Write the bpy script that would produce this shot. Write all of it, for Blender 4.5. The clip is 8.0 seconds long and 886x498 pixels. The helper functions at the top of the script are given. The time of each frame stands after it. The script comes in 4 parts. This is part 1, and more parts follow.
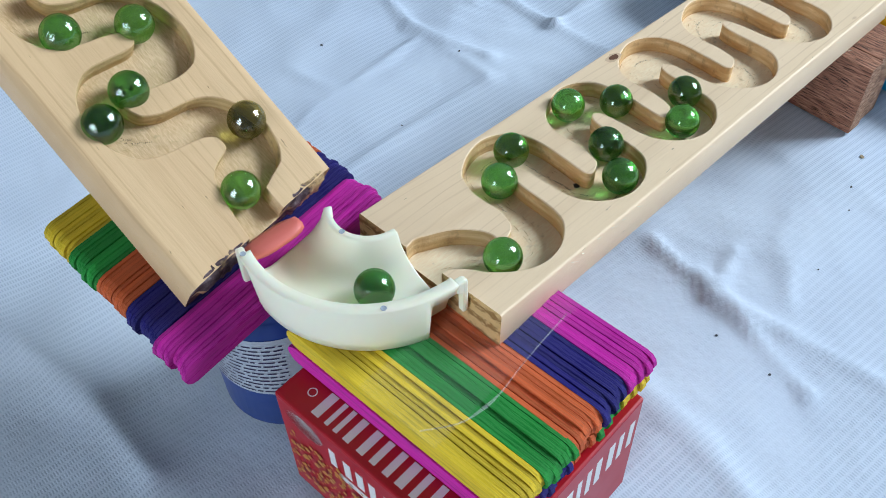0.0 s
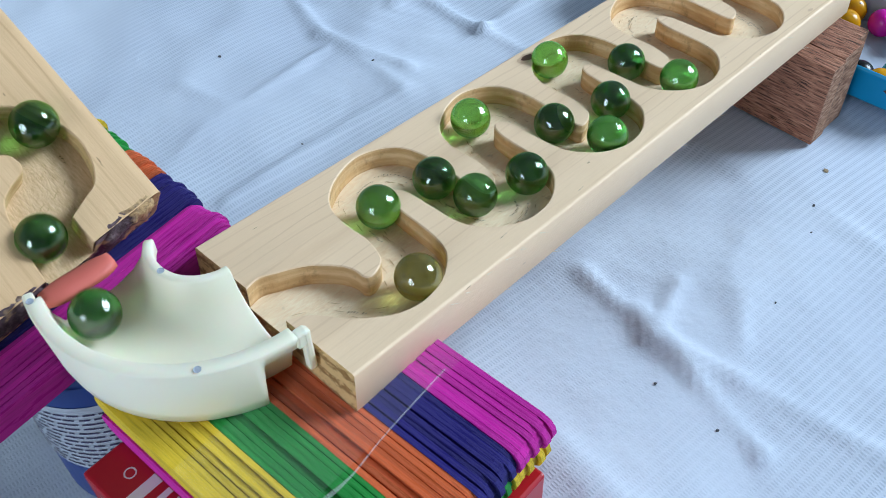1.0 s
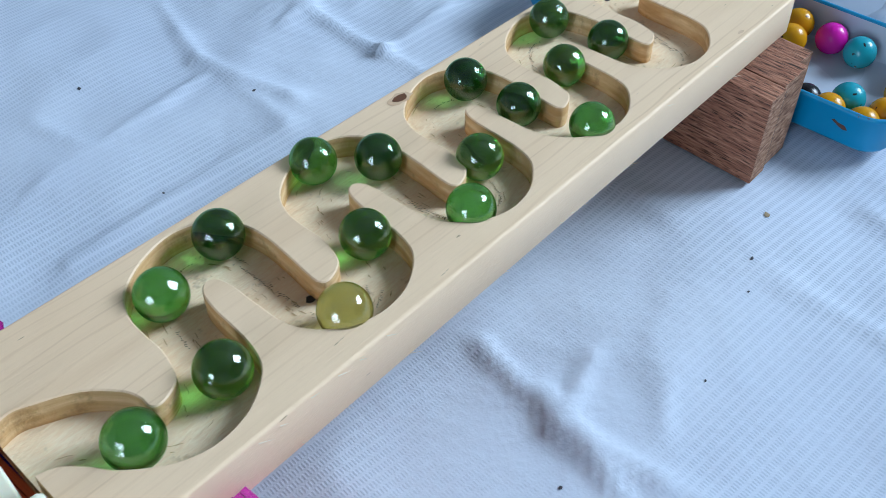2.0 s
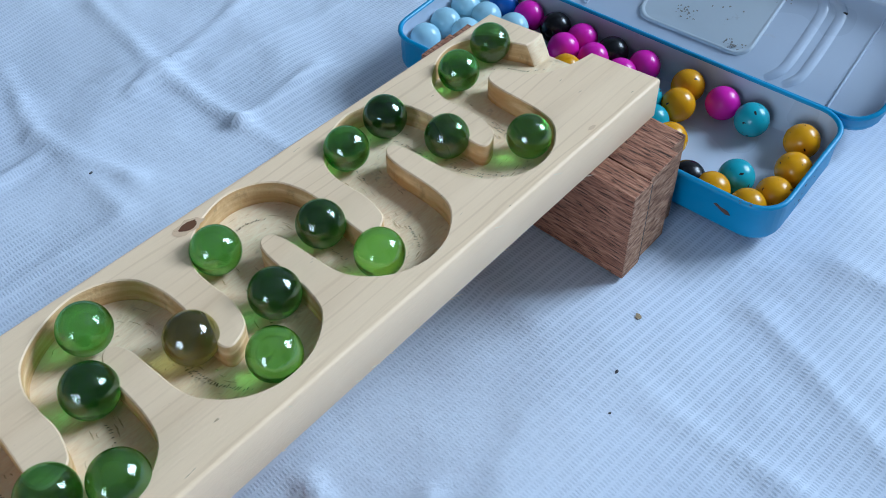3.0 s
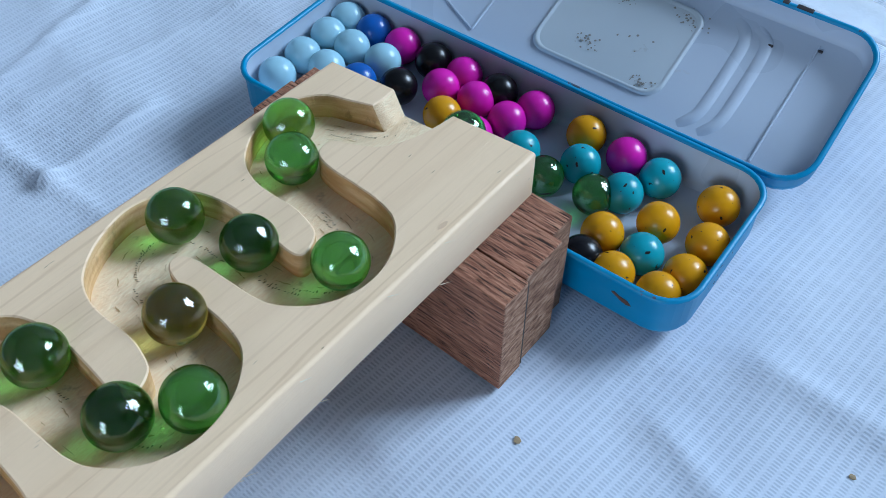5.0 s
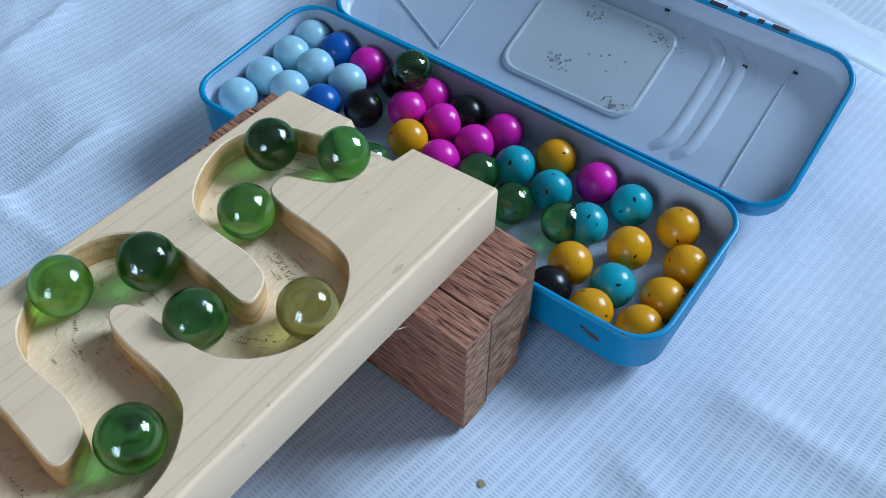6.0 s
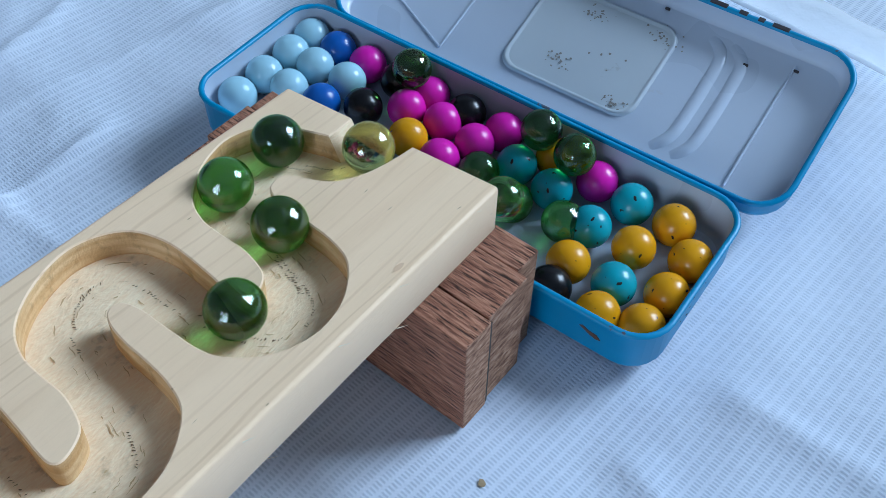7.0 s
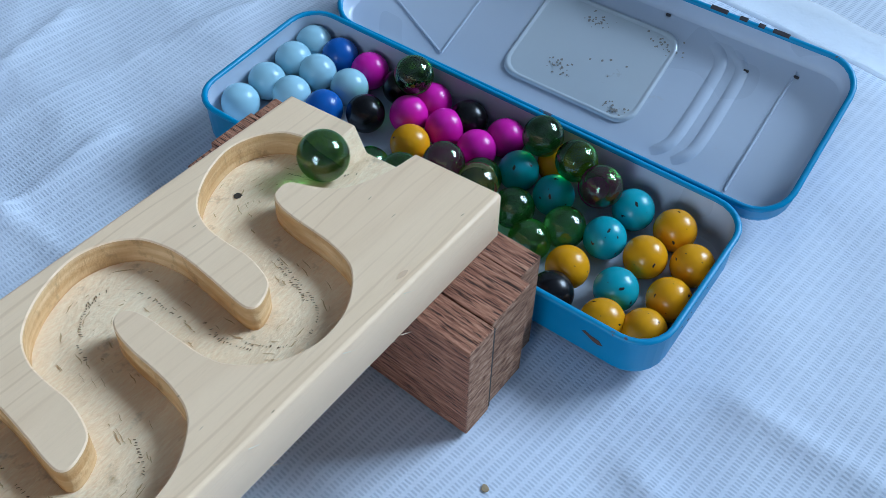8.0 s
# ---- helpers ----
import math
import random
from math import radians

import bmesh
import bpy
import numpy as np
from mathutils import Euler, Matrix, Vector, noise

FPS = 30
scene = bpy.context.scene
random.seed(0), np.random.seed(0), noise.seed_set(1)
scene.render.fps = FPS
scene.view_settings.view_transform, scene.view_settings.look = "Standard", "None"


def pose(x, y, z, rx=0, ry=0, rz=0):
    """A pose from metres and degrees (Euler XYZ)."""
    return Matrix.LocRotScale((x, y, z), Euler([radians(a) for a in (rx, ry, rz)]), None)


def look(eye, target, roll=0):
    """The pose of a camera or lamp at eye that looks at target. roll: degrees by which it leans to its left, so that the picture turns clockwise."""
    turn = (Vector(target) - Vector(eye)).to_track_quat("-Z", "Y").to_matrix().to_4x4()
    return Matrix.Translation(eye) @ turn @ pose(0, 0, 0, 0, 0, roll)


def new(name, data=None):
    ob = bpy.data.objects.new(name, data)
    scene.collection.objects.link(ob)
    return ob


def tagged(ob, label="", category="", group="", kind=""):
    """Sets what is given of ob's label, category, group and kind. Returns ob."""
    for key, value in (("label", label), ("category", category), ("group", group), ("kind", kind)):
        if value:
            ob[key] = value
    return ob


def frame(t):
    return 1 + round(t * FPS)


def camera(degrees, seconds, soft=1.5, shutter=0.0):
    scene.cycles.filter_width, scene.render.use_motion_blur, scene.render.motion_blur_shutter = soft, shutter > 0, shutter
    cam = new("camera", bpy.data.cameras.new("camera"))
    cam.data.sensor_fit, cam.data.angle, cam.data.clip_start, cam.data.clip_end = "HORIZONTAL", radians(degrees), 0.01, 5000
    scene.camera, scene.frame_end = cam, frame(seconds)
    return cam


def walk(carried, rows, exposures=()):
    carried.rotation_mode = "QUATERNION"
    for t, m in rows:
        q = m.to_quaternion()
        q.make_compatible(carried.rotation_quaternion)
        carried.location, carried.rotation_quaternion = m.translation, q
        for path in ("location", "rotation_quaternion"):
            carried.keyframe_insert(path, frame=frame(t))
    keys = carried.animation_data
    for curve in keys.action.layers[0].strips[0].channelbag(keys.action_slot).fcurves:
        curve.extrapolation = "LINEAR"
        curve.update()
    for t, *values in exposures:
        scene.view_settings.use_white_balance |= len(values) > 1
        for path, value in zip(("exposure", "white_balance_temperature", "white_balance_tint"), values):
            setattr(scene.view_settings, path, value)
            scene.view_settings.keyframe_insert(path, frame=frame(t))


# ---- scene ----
cam = camera(50.0, 8.0, soft=0.75, shutter=0.12)
PATH = [
    (0, (0.215, 0.208, 0.389), (0.191, 1.505, -1.133), -2.2),
    (0.5, (0.239, 0.227, 0.361), (0.223, 1.554, -1.136), -2.3),
    (1, (0.26, 0.258, 0.334), (0.25, 1.598, -1.15), -2.7),
    (1.2, (0.268, 0.273, 0.324), (0.276, 1.623, -1.151), -2.3),
    (2.3, (0.324, 0.344, 0.297), (0.363, 1.666, -1.203), -2.8),
    (2.5, (0.34, 0.358, 0.295), (0.38, 1.674, -1.211), -3.1),
    (3, (0.367, 0.386, 0.303), (0.424, 1.686, -1.216), -3.0),
    (3.5, (0.388, 0.411, 0.294), (0.466, 1.689, -1.242), -2.6),
    (4, (0.394, 0.429, 0.284), (0.49, 1.685, -1.27), -2.1),
    (4.5, (0.403, 0.448, 0.276), (0.544, 1.698, -1.279), -0.6),
    (5, (0.411, 0.464, 0.273), (0.568, 1.71, -1.283), -0.3),
    (5.2, (0.413, 0.468, 0.272), (0.579, 1.713, -1.285), 0.0),
    (6.3, (0.422, 0.481, 0.272), (0.61, 1.715, -1.291), 0.6),
    (6.5, (0.422, 0.481, 0.272), (0.611, 1.715, -1.291), 0.7),
    (7, (0.421, 0.48, 0.271), (0.606, 1.716, -1.291), 0.5),
    (7.5, (0.42, 0.48, 0.272), (0.607, 1.719, -1.287), 0.4),
    (8, (0.42, 0.48, 0.273), (0.606, 1.72, -1.285), 0.4),
]
walk(cam, [(t, look(eye, target, roll)) for t, eye, target, roll in PATH],
     [(0, 0.0, 6650, 10), (1, -0.05, 6400, 10), (2.5, -0.2, 6080, 10), (5, -0.3, 5930, 10), (8, -0.33, 5900, 10)])

from mathutils import geometry

# ---- world, lights, exposure ----
world = bpy.data.worlds.new("sky")
scene.world = world
world.use_nodes = True
wn = world.node_tree
sky = wn.nodes.new("ShaderNodeTexSky")
sky.sky_type, sky.sun_disc = "NISHITA", False
sky.sun_elevation, sky.sun_rotation = radians(40), radians(200)
wn.nodes["Background"].inputs["Strength"].default_value = 0.12
wn.links.new(sky.outputs["Color"], wn.nodes["Background"].inputs["Color"])


def area_lamp(name, at, target, w, h, power, color):
    data = bpy.data.lights.new(name, "AREA")
    data.shape, data.size, data.size_y, data.energy, data.color = "RECTANGLE", w, h, power, color
    ob = new(name, data)
    ob.matrix_world = look(at, target)
    return ob


# daylight in the two openings of the room
window_lamp = area_lamp("window_daylight", (3.32, 1.45, 1.95), (0.5, 0.5, 0.2), 1.4, 1.45, 226, (0.69, 0.85, 1.0))
doorway_lamp = area_lamp("doorway_daylight", (-1.75, -2.3, 1.2), (0.2, 0.45, 0.1), 1.2, 1.9, 76, (0.69, 0.85, 1.0))
scene.cycles.caustics_refractive = True

# ---- materials ----


class Mat:
    """A node material with a Principled shader and short calls to add to it."""

    def __init__(self, name, rough=0.5, metal=0.0, spec=0.5):
        self.m = bpy.data.materials.new(name)
        self.m.use_nodes = True
        self.t = self.m.node_tree
        self.b = self.t.nodes["Principled BSDF"]
        self.b.inputs["Roughness"].default_value = rough
        self.b.inputs["Metallic"].default_value = metal
        self.b.inputs["Specular IOR Level"].default_value = spec
        self.co = self.t.nodes.new("ShaderNodeTexCoord").outputs["Object"]

    def put(self, a, to):
        if hasattr(a, "links"):
            self.t.links.new(a, to)
        else:
            to.default_value = a

    def mapped(self, scale=(1, 1, 1), turn=0.0, co=None):
        n = self.t.nodes.new("ShaderNodeMapping")
        n.inputs["Scale"].default_value = scale
        n.inputs["Rotation"].default_value = (0, 0, radians(turn))
        self.put(co or self.co, n.inputs["Vector"])
        return n.outputs[0]

    def noise(self, scale, co=None, detail=4, rough=0.55, warp=0.0):
        n = self.t.nodes.new("ShaderNodeTexNoise")
        for k, v in (("Scale", scale), ("Detail", detail), ("Roughness", rough), ("Distortion", warp)):
            n.inputs[k].default_value = v
        self.put(co or self.co, n.inputs["Vector"])
        return n.outputs["Fac"]

    def wave(self, scale, co=None, warp=0.0, detail=2, dscale=1.0, axis="X"):
        n = self.t.nodes.new("ShaderNodeTexWave")
        n.bands_direction = axis
        for k, v in (("Scale", scale), ("Distortion", warp), ("Detail", detail), ("Detail Scale", dscale)):
            n.inputs[k].default_value = v
        self.put(co or self.co, n.inputs["Vector"])
        return n.outputs["Fac"]

    def voronoi(self, scale, co=None):
        n = self.t.nodes.new("ShaderNodeTexVoronoi")
        n.inputs["Scale"].default_value = scale
        self.put(co or self.co, n.inputs["Vector"])
        return n.outputs["Distance"]

    def ramp(self, fac, *stops):
        n = self.t.nodes.new("ShaderNodeValToRGB")
        e = n.color_ramp.elements
        while len(e) < len(stops):
            e.new(0.5)
        for el, (p, c) in zip(e, stops):
            el.position = p
            el.color = (*c, 1) if len(c) == 3 else c
        self.put(fac, n.inputs["Fac"])
        return n.outputs["Color"]

    def grey(self, fac, a, b):
        return self.ramp(fac, (a, (0, 0, 0)), (b, (1, 1, 1)))

    def mix(self, fac, a, b, kind="MIX"):
        n = self.t.nodes.new("ShaderNodeMix")
        n.data_type, n.blend_type = "RGBA", kind
        self.put(fac, n.inputs[0])
        for v, k in ((a, 6), (b, 7)):
            self.put((*v, 1) if isinstance(v, tuple) and len(v) == 3 else v, n.inputs[k])
        return n.outputs[2]

    def math(self, op, a, b=0.0):
        n = self.t.nodes.new("ShaderNodeMath")
        n.operation = op
        self.put(a, n.inputs[0]), self.put(b, n.inputs[1])
        return n.outputs[0]

    def random(self):
        return self.t.nodes.new("ShaderNodeObjectInfo").outputs["Random"]

    def island(self):
        return self.t.nodes.new("ShaderNodeNewGeometry").outputs["Random Per Island"]

    def color(self, a):
        self.put((*a, 1) if isinstance(a, tuple) and len(a) == 3 else a, self.b.inputs["Base Color"])
        return self

    def rough(self, a):
        self.put(a, self.b.inputs["Roughness"])
        return self

    def bump(self, height, dist, strength=1.0):
        n = self.t.nodes.new("ShaderNodeBump")
        n.inputs["Distance"].default_value, n.inputs["Strength"].default_value = dist, strength
        self.put(height, n.inputs["Height"])
        old = self.b.inputs["Normal"].links
        if old:
            self.put(old[0].from_socket, n.inputs["Normal"])
        self.put(n.outputs[0], self.b.inputs["Normal"])
        return self


def pine(name, dark, light, age):
    m = Mat(name, 0.5, spec=0.35)
    long = m.mapped((5, 60, 60))
    slow = m.noise(1.0, m.mapped((3, 26, 26)), 3, 0.5)
    rings = m.wave(9, m.mapped((0.12, 1, 0.7)), 7.0, 3, 3.0, "Y")
    fine = m.noise(18, m.mapped((2.5, 70, 70)), 5, 0.65)
    blot = m.noise(14, None, 3)
    lines = m.math("MULTIPLY", m.grey(rings, 0.6, 0.95), m.grey(slow, 0.35, 0.65))
    c = m.mix(m.grey(slow, 0.3, 0.7), light, tuple(0.8 * a + 0.2 * b for a, b in zip(light, dark)))
    c = m.mix(m.math("MULTIPLY", lines, 0.22), c, dark)
    thin = m.wave(62, m.mapped((0.16, 1, 0.8)), 6.0, 2, 1.2, "Y")
    gate = m.grey(m.noise(1.0, m.mapped((6, 45, 45)), 2, 0.5), 0.36, 0.58)
    c = m.mix(m.math("MULTIPLY", m.math("MULTIPLY", m.grey(thin, 0.90, 1.0), gate), 0.30), c, dark)
    nick = m.noise(110, m.mapped((1, 4, 4)), 2, 0.5)
    c = m.mix(m.math("MULTIPLY", m.grey(nick, 0.73, 0.76), 0.7), c, tuple(0.5 * x for x in dark))
    c = m.mix(m.math("MULTIPLY", m.grey(fine, 0.5, 0.8), 0.12), c, tuple(0.75 * x for x in dark))
    c = m.mix(m.math("MULTIPLY", m.grey(blot, 0.5, 0.75), age), c, (0.36, 0.22, 0.10))
    m.color(c).bump(m.noise(6, long, 5, 0.7), 0.0003, 0.5).bump(fine, 0.00022, 0.8).bump(m.grey(nick, 0.73, 0.76), 0.0004, -0.8)
    m.rough(m.ramp(blot, (0.3, (0.42,) * 3), (0.7, (0.58,) * 3)))
    return m.m


def routed(name, dark, light):
    m = Mat(name, 0.75, spec=0.25)
    fibres = m.noise(10, m.mapped((30, 160, 160)), 5, 0.7)
    marks = m.noise(120, None, 4, 0.7)
    c = m.mix(m.grey(fibres, 0.35, 0.7), light, dark)
    tear = m.noise(38, m.mapped((0.6, 1.4, 1)), 5, 0.7, 1.2)
    c = m.mix(m.math("MULTIPLY", m.grey(tear, 0.53, 0.68), 0.5), c, (0.68, 0.45, 0.24))
    c = m.mix(m.math("MULTIPLY", m.grey(marks, 0.60, 0.70), 0.45), c, (0.36, 0.23, 0.11))
    m.color(c).bump(fibres, 0.0006, 0.6).bump(tear, 0.0014, 0.6).bump(marks, 0.0006, 0.7)
    return m.m


PINE_B = pine("planed_pine", (0.60, 0.36, 0.18), (0.95, 0.695, 0.46), 0.08)
PINE_A = pine("aged_pine", (0.42, 0.20, 0.08), (0.77, 0.51, 0.28), 0.3)
ROUT_B = routed("routed_pine", (0.90, 0.64, 0.39), (0.97, 0.79, 0.55))
ROUT_A = routed("routed_aged_pine", (0.60, 0.38, 0.19), (0.82, 0.59, 0.36))


def wall_wood(name, a, b):
    m = Mat(name, 0.7, spec=0.2)
    lines = m.wave(90, m.mapped((0.1, 0.1, 1)), 1.5, 2, 40, "Z")
    n = m.noise(60, m.mapped((0.3, 1, 6)), 4)
    tear = m.noise(170, m.mapped((1, 1, 0.7)), 5, 0.7)
    c = m.mix(m.math("MULTIPLY", m.grey(lines, 0.2, 0.9), 0.5), m.mix(m.grey(n, 0.35, 0.65), a, b), b)
    c = m.mix(m.math("MULTIPLY", m.grey(tear, 0.55, 0.7), 0.6), c, tuple(0.55 * x for x in b))
    m.color(c).bump(lines, 0.0003, 0.5).bump(tear, 0.0010, 0.9)
    return m.m


def pine_end():
    m = Mat("pine_end_grain", 0.7, spec=0.2)
    rings = m.wave(48, m.mapped((0, 0.55, 1.0)), 3.5, 3, 14, "Z")
    n = m.noise(300, None, 4, 0.7)
    c = m.mix(m.grey(rings, 0.45, 0.95), (0.66, 0.43, 0.20), (0.30, 0.16, 0.06))
    m.color(m.mix(m.math("MULTIPLY", m.grey(n, 0.5, 0.7), 0.4), c, (0.34, 0.19, 0.08))).bump(n, 0.0003, 0.6)
    return m.m


PINE_END = pine_end()
RIM_B = wall_wood("groove_wall_pine", (0.82, 0.57, 0.31), (0.60, 0.34, 0.14))
RIM_A = wall_wood("groove_wall_aged", (0.72, 0.51, 0.26), (0.54, 0.34, 0.14))


def make_cloth():
    m = Mat("white_cloth", 0.8, spec=0.3)
    lanes = m.wave(80, m.mapped((1, 1, 0), 51), 0.6, 2, 20, "X")
    rungs = m.wave(225, m.mapped((1, 1, 0), 51), 0.9, 2, 30, "Y")
    weave = m.math("MULTIPLY", m.grey(lanes, 0.12, 0.5), m.grey(rungs, 0.25, 0.85))
    patch = m.grey(m.noise(7, None, 3), 0.30, 0.58)
    blot = m.noise(5, None, 4)
    c = m.mix(m.grey(blot, 0.35, 0.7), (0.58, 0.64, 0.75), (0.68, 0.74, 0.83))
    c = m.mix(m.math("MULTIPLY", m.math("MULTIPLY", weave, patch), 0.50), c, (0.30, 0.37, 0.48))
    fuzz = m.noise(1100, None, 3, 0.7)
    c = m.mix(m.math("MULTIPLY", m.grey(fuzz, 0.5, 0.7), 0.14), c, (0.40, 0.47, 0.57))
    m.color(c).bump(m.math("MULTIPLY", weave, patch), 0.0004, 0.35).bump(m.noise(26, None, 6, 0.6), 0.0035, 0.5).bump(m.noise(9, None, 4, 0.5, 0.6), 0.012, 0.4)
    return m.m


CLOTH = make_cloth()


def painted(name, color, rough=0.35, wear=0.15, worn=(0.2, 0.13, 0.08), scale=60, metal=0.0):
    m = Mat(name, rough, metal)
    n = m.noise(scale, None, 5, 0.65)
    k = m.noise(scale * 0.22, None, 3)
    c = m.mix(m.math("MULTIPLY", m.grey(k, 0.35, 0.75), 0.25), color, tuple(0.75 * x for x in color))
    c = m.mix(m.math("MULTIPLY", m.grey(n, 0.67, 0.69), min(0.95, wear * 4)), c, worn)
    m.color(c).bump(n, 0.0001, 0.4)
    m.rough(m.ramp(k, (0.3, (rough * 0.8,) * 3), (0.7, (min(1, rough * 1.25),) * 3)))
    return m.m


BLUE_TIN = painted("blue_tin_paint", (0.002, 0.26, 0.50), 0.36, 0.2, (0.10, 0.05, 0.035), 75)
TIN_INSIDE = painted("white_tin_lacquer", (0.50, 0.57, 0.68), 0.3, 0.04, (0.45, 0.4, 0.36), 40)
TIN_BARE = painted("bare_tin", (0.58, 0.65, 0.71), 0.32, 0.05, (0.3, 0.28, 0.26), 80, 0.15)
WHITE_PLASTIC = painted("cream_plastic", (0.97, 0.91, 0.72), 0.4, 0.0)
plastic = WHITE_PLASTIC.node_tree.nodes["Principled BSDF"].inputs
plastic["Subsurface Weight"].default_value, plastic["Subsurface Scale"].default_value = 0.15, 0.004
RED_CARD = painted("red_printed_card", (0.44, 0.004, 0.014), 0.42, 0.0)
RED_TAPE = painted("red_clay", (0.76, 0.17, 0.13), 0.55, 0.0)
INK_WHITE = painted("white_ink", (0.78, 0.76, 0.74), 0.4, 0.0)
INK_GOLD = painted("gold_ink", (0.62, 0.26, 0.04), 0.4, 0.0)
INK_BLUE = painted("blue_ink", (0.02, 0.055, 0.24), 0.35, 0.0)
INK_GREY = painted("grey_ink", (0.42, 0.46, 0.52), 0.4, 0.0)
INK_DARK = painted("dark_ink", (0.05, 0.04, 0.09), 0.4, 0.0)
BLACK_SPOT = painted("dark_speck", (0.05, 0.04, 0.03), 0.8, 0.0)
# dark grey so the unseen room adds little fill and marbles reflect dark
ROOM_PAINT = painted("room_wall_paint", (0.19, 0.195, 0.20), 0.9, 0.0, scale=6)


def make_bark():
    m = Mat("barky_end", 0.95, spec=0.1)
    n = m.noise(140, None, 5, 0.7)
    k = m.noise(45, m.mapped((1, 1, 1.6)), 4, 0.6)
    bark = m.ramp(n, (0.35, (0.05, 0.03, 0.035)), (0.55, (0.15, 0.10, 0.11)), (0.7, (0.34, 0.27, 0.28)))
    m.color(m.mix(m.grey(k, 0.50, 0.56), bark, (0.56, 0.36, 0.18))).bump(n, 0.002, 1.0).bump(k, 0.004, 0.8)
    return m.m


BARK = make_bark()


def stick_mat(name, color):
    m = Mat(name, 0.7, spec=0.12)
    r = m.random()
    g = m.noise(9, m.mapped((3, 120, 40)), 5, 0.7)
    c = m.mix(m.math("MULTIPLY", r, 0.8), color, tuple(0.4 * x for x in color))
    c = m.mix(m.math("MULTIPLY", m.grey(g, 0.5, 0.64), 0.75), c, tuple(0.25 * x for x in color))
    c = m.mix(m.math("MULTIPLY", m.grey(g, 0.44, 0.30), 0.3), c, tuple(min(1, 0.06 + 1.15 * x) for x in color))
    m.color(c).bump(g, 0.0006, 0.7)
    return m.m


STICKS = {k: stick_mat(k + "_stick", c) for k, c in dict(
    yellow=(0.80, 0.55, 0.03), green=(0.02, 0.32, 0.05), orange=(0.74, 0.14, 0.04),
    blue=(0.022, 0.016, 0.17), magenta=(0.66, 0.02, 0.38)).items()}


def make_block_wood():
    m = Mat("dark_hardwood", 0.6, spec=0.3)
    g = m.noise(10, m.mapped((7, 85, 85)), 6, 0.78)
    pores = m.noise(14, m.mapped((8, 130, 130)), 3, 0.6)
    c = m.ramp(g, (0.36, (0.14, 0.050, 0.030)), (0.5, (0.38, 0.165, 0.100)), (0.64, (0.58, 0.30, 0.19)))
    c = m.mix(m.grey(pores, 0.53, 0.60), c, (0.035, 0.014, 0.008))
    m.color(c).bump(g, 0.0008, 0.8).bump(pores, 0.0012, -0.8)
    return m.m


def make_end_grain(name, pale):
    m = Mat(name, 0.8, spec=0.2)
    g = m.noise(420, m.mapped((1, 0.5, 1.6)), 4, 0.7)
    k = m.noise(60, None, 3)
    c = m.ramp(g, *[(p, tuple(pale * v for v in rgb)) for p, rgb in ((0.38, (0.13, 0.060, 0.035)), (0.55, (0.38, 0.21, 0.13)), (0.7, (0.54, 0.35, 0.24)))])
    m.color(m.mix(m.math("MULTIPLY", k, 0.4), c, (0.22, 0.11, 0.07))).bump(g, 0.0009, 0.8)
    return m.m


END_GRAIN = make_end_grain("hardwood_end_grain", 1.0)
PALE_GRAIN = make_end_grain("pale_end_grain", 1.25)
DARK_WOOD = make_block_wood()


def make_glass(name, color):
    """Coloured glass with a thin mirror-like lustre."""
    m = Mat(name, 0.0)
    glass = m.t.nodes.new("ShaderNodeBsdfGlass")
    glass.inputs["Color"].default_value = (*color, 1)
    glass.inputs["Roughness"].default_value, glass.inputs["IOR"].default_value = 0.0, 1.5
    gloss = m.t.nodes.new("ShaderNodeBsdfGlossy")
    gloss.inputs["Roughness"].default_value = 0.05
    ripple = m.t.nodes.new("ShaderNodeBump")
    ripple.inputs["Distance"].default_value, ripple.inputs["Strength"].default_value = 0.0012, 0.45
    m.put(m.noise(230, None, 3, 0.55), ripple.inputs["Height"])
    m.put(ripple.outputs[0], gloss.inputs["Normal"])
    mix = m.t.nodes.new("ShaderNodeMixShader")
    mix.inputs[0].default_value = 0.10
    m.put(glass.outputs[0], mix.inputs[1]), m.put(gloss.outputs[0], mix.inputs[2])
    m.put(mix.outputs[0], m.t.nodes["Material Output"].inputs["Surface"])
    m.t.nodes.remove(m.b)
    return m.m


GLASS = {
    "green": make_glass("green_glass", (0.32, 0.64, 0.29)),
    "leaf": make_glass("leaf_green_glass", (0.43, 0.75, 0.33)),
    "olive": make_glass("olive_glass", (0.70, 0.71, 0.40)),
    "clear": make_glass("clear_glass", (0.80, 0.86, 0.84)),
}


def bead_mat(name, color, chips):
    m = Mat(name, 0.26, spec=0.4)
    ch = m.noise(330, None, 1, 0.5)
    big = m.noise(60, None, 2)
    c = m.mix(m.grey(big, 0.3, 0.8), color, tuple(0.8 * x for x in color))
    c = m.mix(m.grey(ch, 0.70 - chips, 0.72 - chips), c, (0.02, 0.02, 0.02))
    m.color(c)
    return m.m


BEADS = {
    "pale_blue": bead_mat("pale_blue_enamel", (0.36, 0.62, 0.74), -0.2),
    "blue": bead_mat("blue_enamel", (0.012, 0.11, 0.44), -0.2),
    "magenta": bead_mat("magenta_enamel", (0.74, 0.014, 0.43), -0.2),
    "black": bead_mat("black_enamel", (0.006, 0.006, 0.008), -0.2),
    "yellow": bead_mat("yellow_enamel", (0.76, 0.34, 0.003), -0.02),
    "turquoise": bead_mat("turquoise_enamel", (0.02, 0.37, 0.46), 0.0),
}

# ---- mesh helpers ----


